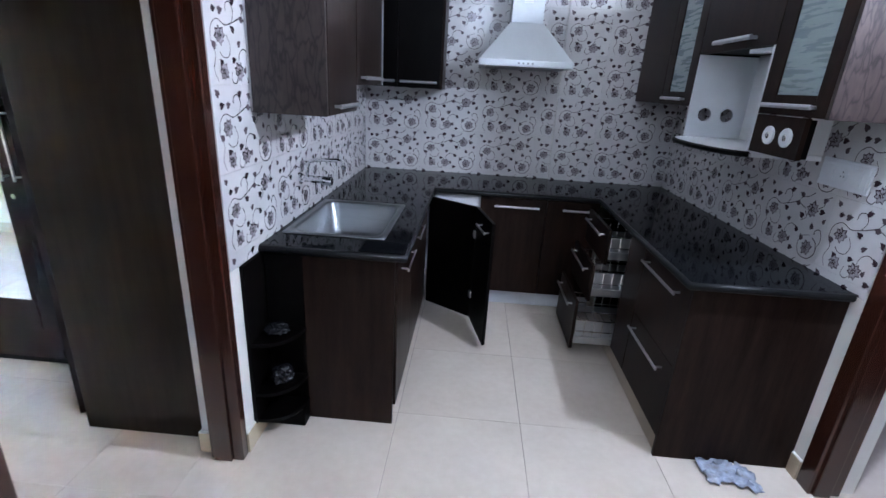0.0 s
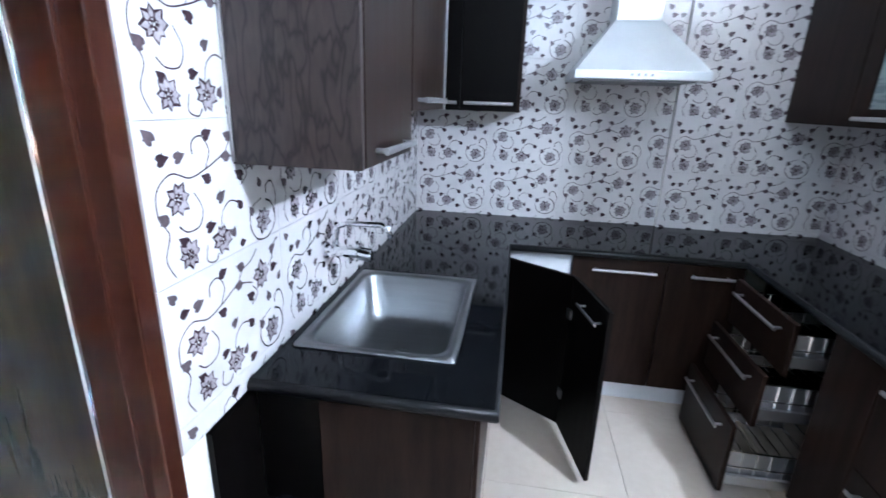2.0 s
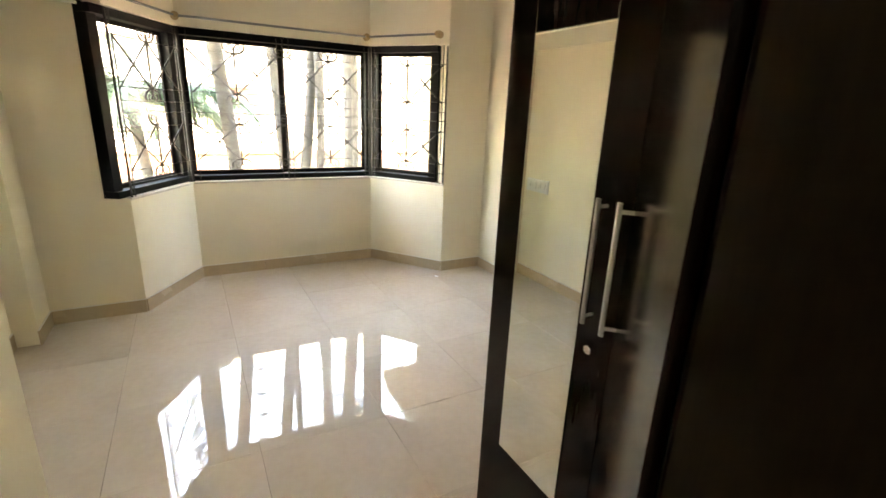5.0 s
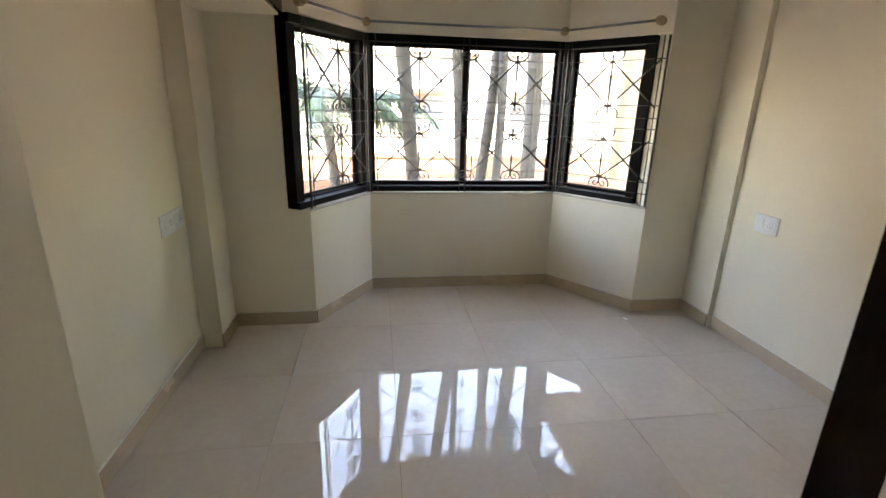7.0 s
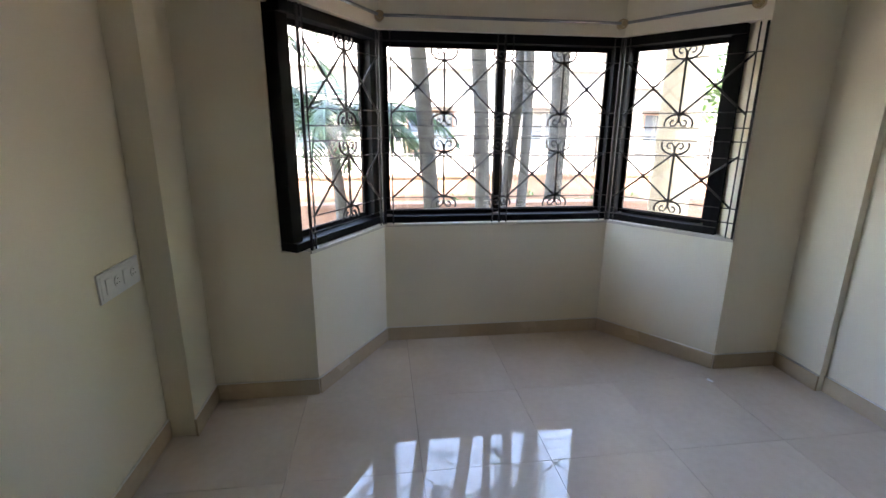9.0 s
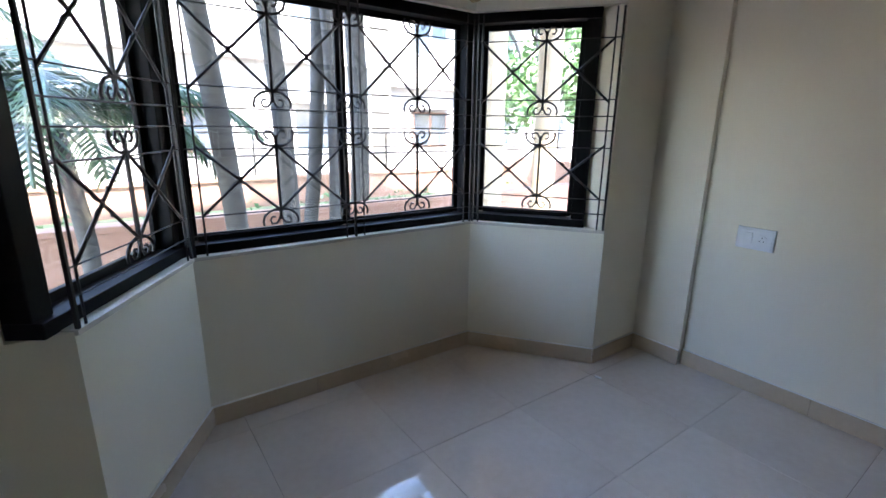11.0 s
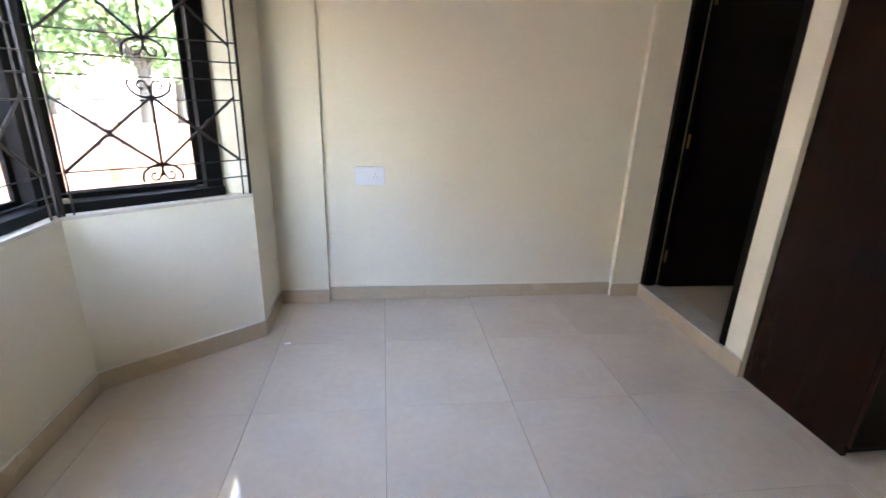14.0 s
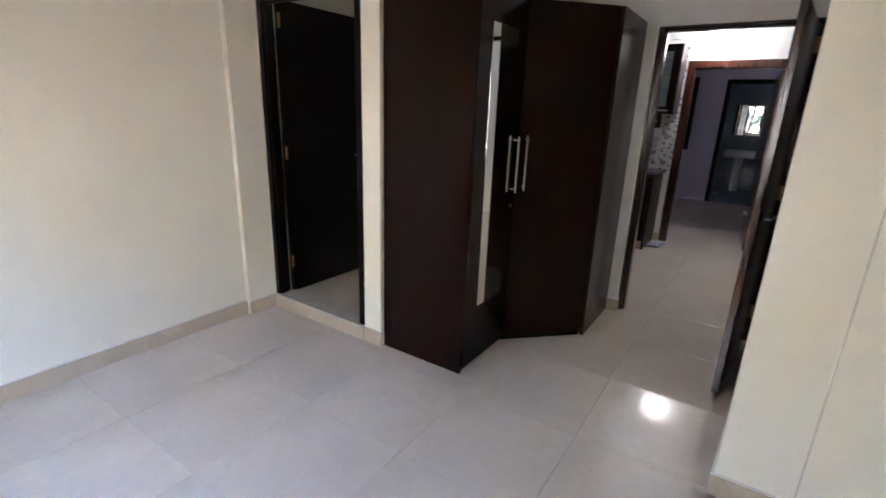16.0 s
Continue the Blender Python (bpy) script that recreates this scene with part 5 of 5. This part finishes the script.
def blob(bm, x, z, ang, length, width, mat_index, heart=False, y=-0.0007):
    """A pointed leaf or petal."""
    out = []
    prof = ((0, 0), (0.12, 0.62), (0.32, 1.0), (0.58, 0.72), (0.82, 0.3), (1, 0)) if not heart else ((0.08, 0), (-0.06, 0.5), (0.1, 0.95), (0.35, 1.0), (0.65, 0.55), (1, 0))
    c, s = math.cos(ang), math.sin(ang)
    for u, v in prof:
        out.append((u, v))
    for u, v in prof[-2:0:-1]:
        out.append((u, -v))
    vs = [bm.verts.new((x + (u * length * c - v * width * s), y, z + (u * length * s + v * width * c))) for u, v in out]
    k = len(vs)
    mid = bm.verts.new((x + 0.4 * length * c, y, z + 0.4 * length * s))
    for i in range(k):
        f = bm.faces.new((mid, vs[i], vs[(i + 1) % k]))
        f.material_index = mat_index


def flower(bm, x, z, r, turn, rng):
    """A bloom of broad dark-edged petals, washed out to one side, with a dark heart."""
    for i in range(8):
        a = turn + i * 0.785 + rng.uniform(-0.12, 0.12)
        q = 0.22 * r
        n_ = r * rng.uniform(0.66, 0.86)
        side = i < 5
        blob(bm, x + q * math.cos(a), z + q * math.sin(a), a, n_, n_ * 0.43, 1 if side else 2, False, -0.0005)
        blob(bm, x + (q + 0.06 * r) * math.cos(a), z + (q + 0.06 * r) * math.sin(a), a + 0.1, n_ * 0.72, n_ * (0.22 if side else 0.32), 3, False, -0.0008)
    for i in range(5):
        a = turn + i * 1.26
        blob(bm, x + 0.05 * r * math.cos(a), z + 0.05 * r * math.sin(a), a + 0.5, r * 0.34, r * 0.10, 1, False, -0.0010)


# place in the tile, size and turn of the blooms; then the leaves: place, turn, shade
BLOOMS = ((0.085, 0.155, 0.036, 0.9), (0.342, 0.212, 0.040, 1.6), (0.097, 0.043, 0.034, 2.4), (0.204, 0.044, 0.036, 0.4), (0.373, 0.046, 0.037, 1.2))
LEAVES = ((0.040, 0.126, 2.6, 2), (0.103, 0.233, 0.3, 2), (0.060, 0.232, 0.2, 1), (0.172, 0.183, 2.7, 1), (0.216, 0.139, 0.6, 2),
          (0.285, 0.176, 2.6, 1), (0.279, 0.108, 2.3, 1), (0.241, 0.220, 3.0, 2), (0.405, 0.214, 0.1, 1), (0.405, 0.265, 0.4, 2),
          (0.428, 0.180, 1.0, 2), (0.367, 0.145, 1.9, 2), (0.323, 0.083, 2.2, 2), (0.172, 0.082, 0.2, 1), (0.084, 0.072, 2.5, 1),
          (0.279, 0.016, 0.1, 1), (0.248, 0.052, 1.1, 2), (0.030, 0.275, 2.4, 2), (0.190, 0.270, 0.4, 1), (0.255, 0.262, 2.8, 2))
VINES = (((0.052, 0.010), (0.034, 0.050), (0.050, 0.095), (0.030, 0.130), (0.034, 0.178), (0.075, 0.204), (0.125, 0.190), (0.180, 0.203), (0.240, 0.222), (0.300, 0.206)),
         ((0.372, 0.104), (0.325, 0.085), (0.316, 0.040), (0.345, 0.004), (0.395, 0.002), (0.430, 0.035), (0.420, 0.080), (0.392, 0.097)),
         ((0.430, 0.060), (0.442, 0.100), (0.424, 0.138), (0.398, 0.132), (0.396, 0.112)),
         ((0.130, 0.160), (0.150, 0.125), (0.136, 0.092), (0.100, 0.088), (0.078, 0.104)),
         ((0.204, 0.072), (0.214, 0.104), (0.244, 0.122), (0.279, 0.110)),
         ((0.172, 0.202), (0.190, 0.236), (0.170, 0.266), (0.142, 0.258), (0.138, 0.234)),
         ((0.372, 0.222), (0.400, 0.240), (0.404, 0.268), (0.432, 0.286)),
         ((0.240, 0.222), (0.262, 0.250), (0.300, 0.262), (0.330, 0.284)),
         ((0.152, 0.046), (0.146, 0.014), (0.172, 0.004), (0.186, 0.018)),
         ((0.290, 0.150), (0.318, 0.172), (0.300, 0.196)))


def smooth_line(points, steps=6):
    """A flowing line through the points."""
    p = [points[0], *points, points[-1]]
    out = []
    for i in range(1, len(p) - 2):
        for k in range(steps):
            t = k / steps
            out.append(tuple(0.5 * (2 * p[i][a] + (p[i + 1][a] - p[i - 1][a]) * t + (2 * p[i - 1][a] - 5 * p[i][a] + 4 * p[i + 1][a] - p[i + 2][a]) * t * t + (3 * p[i][a] - p[i - 1][a] - 3 * p[i + 1][a] + p[i + 2][a]) * t ** 3) for a in (0, 1)))
    return out + [points[-1]]


def printed_tile(seed):
    """A glazed tile with a print of blooms, curling stems and leaves."""
    rng = random.Random(seed)
    w, h = TW, TH
    bm = box(0.0003, w - 0.0003, 0, 0.008, 0.0005, h - 0.0005, 0.0004)
    for f in bm.faces:
        f.material_index = 0
    for i, line in enumerate(VINES):
        stroke(bm, smooth_line(line), 0.0013, 0.0026 if i in (1, 2) else 0.0019, 1)
    for x, z, r, turn in BLOOMS:
        flower(bm, x, z, r, turn, rng)
    for x, z, ang, shade in LEAVES:
        n_ = rng.uniform(0.027, 0.036)
        blob(bm, x - 0.5 * n_ * math.cos(ang), z - 0.5 * n_ * math.sin(ang), ang, n_, n_ * 0.36, shade, rng.random() < 0.6)
        blob(bm, x - 0.2 * n_ * math.cos(ang), z - 0.2 * n_ * math.sin(ang), ang + 0.9, n_ * 0.5, n_ * 0.16, 2, False, -0.0006)
    me = bpy.data.meshes.new("wall_tile")
    bm.to_mesh(me)
    bm.free()
    for m in (TILE_GLAZE, PRINT, PRINT_PALE, PRINT_WASH):
        me.materials.append(m)
    return me


tile_kinds = {}


def tile_mesh(k, w, h, low=False):
    key = (k, round(w, 3), round(h, 3), low)
    if key not in tile_kinds:
        tile_kinds[key] = printed_tile_cut(k, w, h, low)
    return tile_kinds[key]


def printed_tile_cut(k, w, h, low):
    if abs(w - TW) < 0.002 and abs(h - TH) < 0.002:
        return printed_tile(k)
    full = printed_tile(k)
    bm = bmesh.new()
    bm.from_mesh(full)
    bpy.data.meshes.remove(full)
    if low:
        bmesh.ops.translate(bm, vec=(0, 0, h - TH), verts=bm.verts[:])
        bmesh.ops.bisect_plane(bm, geom=bm.verts[:] + bm.edges[:] + bm.faces[:], plane_co=(0, 0, 0.0005), plane_no=(0, 0, -1), clear_outer=True)
    for co, no in (((w - 0.0003, 0, 0), (1, 0, 0)), ((0, 0, h - 0.0005), (0, 0, 1))):
        bmesh.ops.bisect_plane(bm, geom=bm.verts[:] + bm.edges[:] + bm.faces[:], plane_co=co, plane_no=no, clear_outer=True)
    me = bpy.data.meshes.new("wall_tile")
    bm.to_mesh(me)
    bm.free()
    for m in (TILE_GLAZE, PRINT, PRINT_PALE, PRINT_WASH):
        me.materials.append(m)
    return me


def tiled(name, origin, rz, length, z0, z1, label, first=0.0):
    """Tiles on a wall: x runs along the wall, -y faces the room."""
    t = thing(name, origin[0], origin[1], 0, rz, label=label, category="tiling", kind="structure")
    zc = [z0] + [z for z in (0.90, 1.20, 1.50, 1.80, 2.10) if z0 + 0.01 < z < z1 - 0.01] + [z1]
    xc = [0.0]
    x = first or TW
    while x < length - 0.01:
        xc.append(x)
        x += TW
    xc.append(length)
    for i, (a, b) in enumerate(zip(xc, xc[1:])):
        for j, (c, d) in enumerate(zip(zc, zc[1:])):
            ob = new("wall_tile", tile_mesh(j % 2, b - a, d - c, j == 0))
            ob.parent = t
            ob.matrix_basis = Matrix.Translation((a, -0.008, c))
    return t


tiled("tiling_west", (XW, DY1 + 0.008), 90, YN - DY1 - 0.008, 0.84, 2.22, "white glazed tiles printed with plum flowers and vines")
tiled("tiling_north", (XW, YN), 0, 0.28 - XW, 0.84, 2.22, "white glazed tiles printed with plum flowers and vines")
tiled("tiling_chase", (0.28, YN - 0.028), 0, XE - 0.28, 0.84, 2.24, "white glazed tiles printed with plum flowers and vines", 0.315)
structure("pipe_chase", box(0.28, XE, YN - 0.028, YN, 0, CEIL), WHITE_WALL, "slightly raised plastered pipe chase", "wall")
tiled("tiling_east", (XE, YN), -90, YN - 2.755, 0.86, 2.22, "white glazed tiles printed with plum flowers and vines")

# ---- floor tiles ----
TS, TX, TY = 0.6, -4.806, 3.553
ft = thing("floor_tiling", -3, 2, 0, label="polished cream vitrified floor tiles in a square grid", category="floor", kind="structure")
tile_meshes = {}


def floor_tile(x0, x1, y0, y1):
    key = (round(x1 - x0, 3), round(y1 - y0, 3))
    if key not in tile_meshes:
        bm = box(0, key[0] - 0.0016, 0, key[1] - 0.0016, -0.008, 0, 0.0007)
        me = bpy.data.meshes.new("floor_tile")
        bm.to_mesh(me)
        bm.free()
        me.materials.append(FLOOR_TILE)
        tile_meshes[key] = me
    ob = new("floor_tile", tile_meshes[key])
    ob.parent = ft
    ob.matrix_basis = PLACE[ft].inverted() @ Matrix.Translation((x0 + 0.0008, y0 + 0.0008, random.uniform(-0.0003, 0.0)))


def grid(lo, hi, origin):
    k = math.ceil((lo - origin) / TS - 1e-6)
    cuts = [lo]
    while origin + k * TS < hi - 1e-6:
        if origin + k * TS > lo + 1e-6:
            cuts.append(origin + k * TS)
        k += 1
    return list(zip(cuts, cuts[1:] + [hi]))


for rx0, rx1, ry0, ry1 in ((-5.406, BX1, BY0, BY1), (BX1, -2.93, 1.785, BY1), (-2.93, XD, 1.72, 3.66), (XW, XE, -3.0, YN)):
    for ax, bx in grid(rx0, rx1, TX):
        for ay, by in grid(ry0, ry1, TY):
            floor_tile(ax, bx, ay, by)
# the column of tiles that reaches into the bay, cut along its slanting sides


def clip(poly, a, b, c):
    """The part of a plan outline on which a * x + b * y <= c."""
    out = []
    for p, q in zip(poly, poly[1:] + poly[:1]):
        fp, fq = a * p[0] + b * p[1] - c, a * q[0] + b * q[1] - c
        if fp <= 0:
            out.append(p)
        if (fp < 0 < fq) or (fq < 0 < fp):
            k = fp / (fp - fq)
            out.append((p[0] + (q[0] - p[0]) * k, p[1] + (q[1] - p[1]) * k))
    return out


def area(poly):
    return abs(sum(p[0] * q[1] - q[0] * p[1] for p, q in zip(poly, poly[1:] + poly[:1]))) / 2


for ay, by in grid(BY0, BY1, TY):
    for ax, bx in ((-6.145, -6.006), (-6.006, -5.406)):
        g = 0.0008
        rect = [(ax + g, ay + g), (bx - g, ay + g), (bx - g, by - g), (ax + g, by - g)]
        inner = clip(rect, -1, 0, -BX0)
        outer = clip(rect, 1, 0, BX0)
        for p, q in ((BAY[0], BAY[1]), (BAY[2], BAY[3])):
            dx, dy = q[0] - p[0], q[1] - p[1]
            if len(outer) > 2:
                outer = clip(outer, -dy, dx, -dy * p[0] + dx * p[1])
        bm = bmesh.new()
        for poly in (inner, outer):
            if len(poly) > 2 and area(poly) > 1e-4:
                prism(poly, -0.008, 0, bm=bm)
        if bm.faces:
            bmesh.ops.remove_doubles(bm, verts=bm.verts[:], dist=1e-5)
            link("floor_tile", bm, FLOOR_TILE, ft)
        else:
            bm.free()
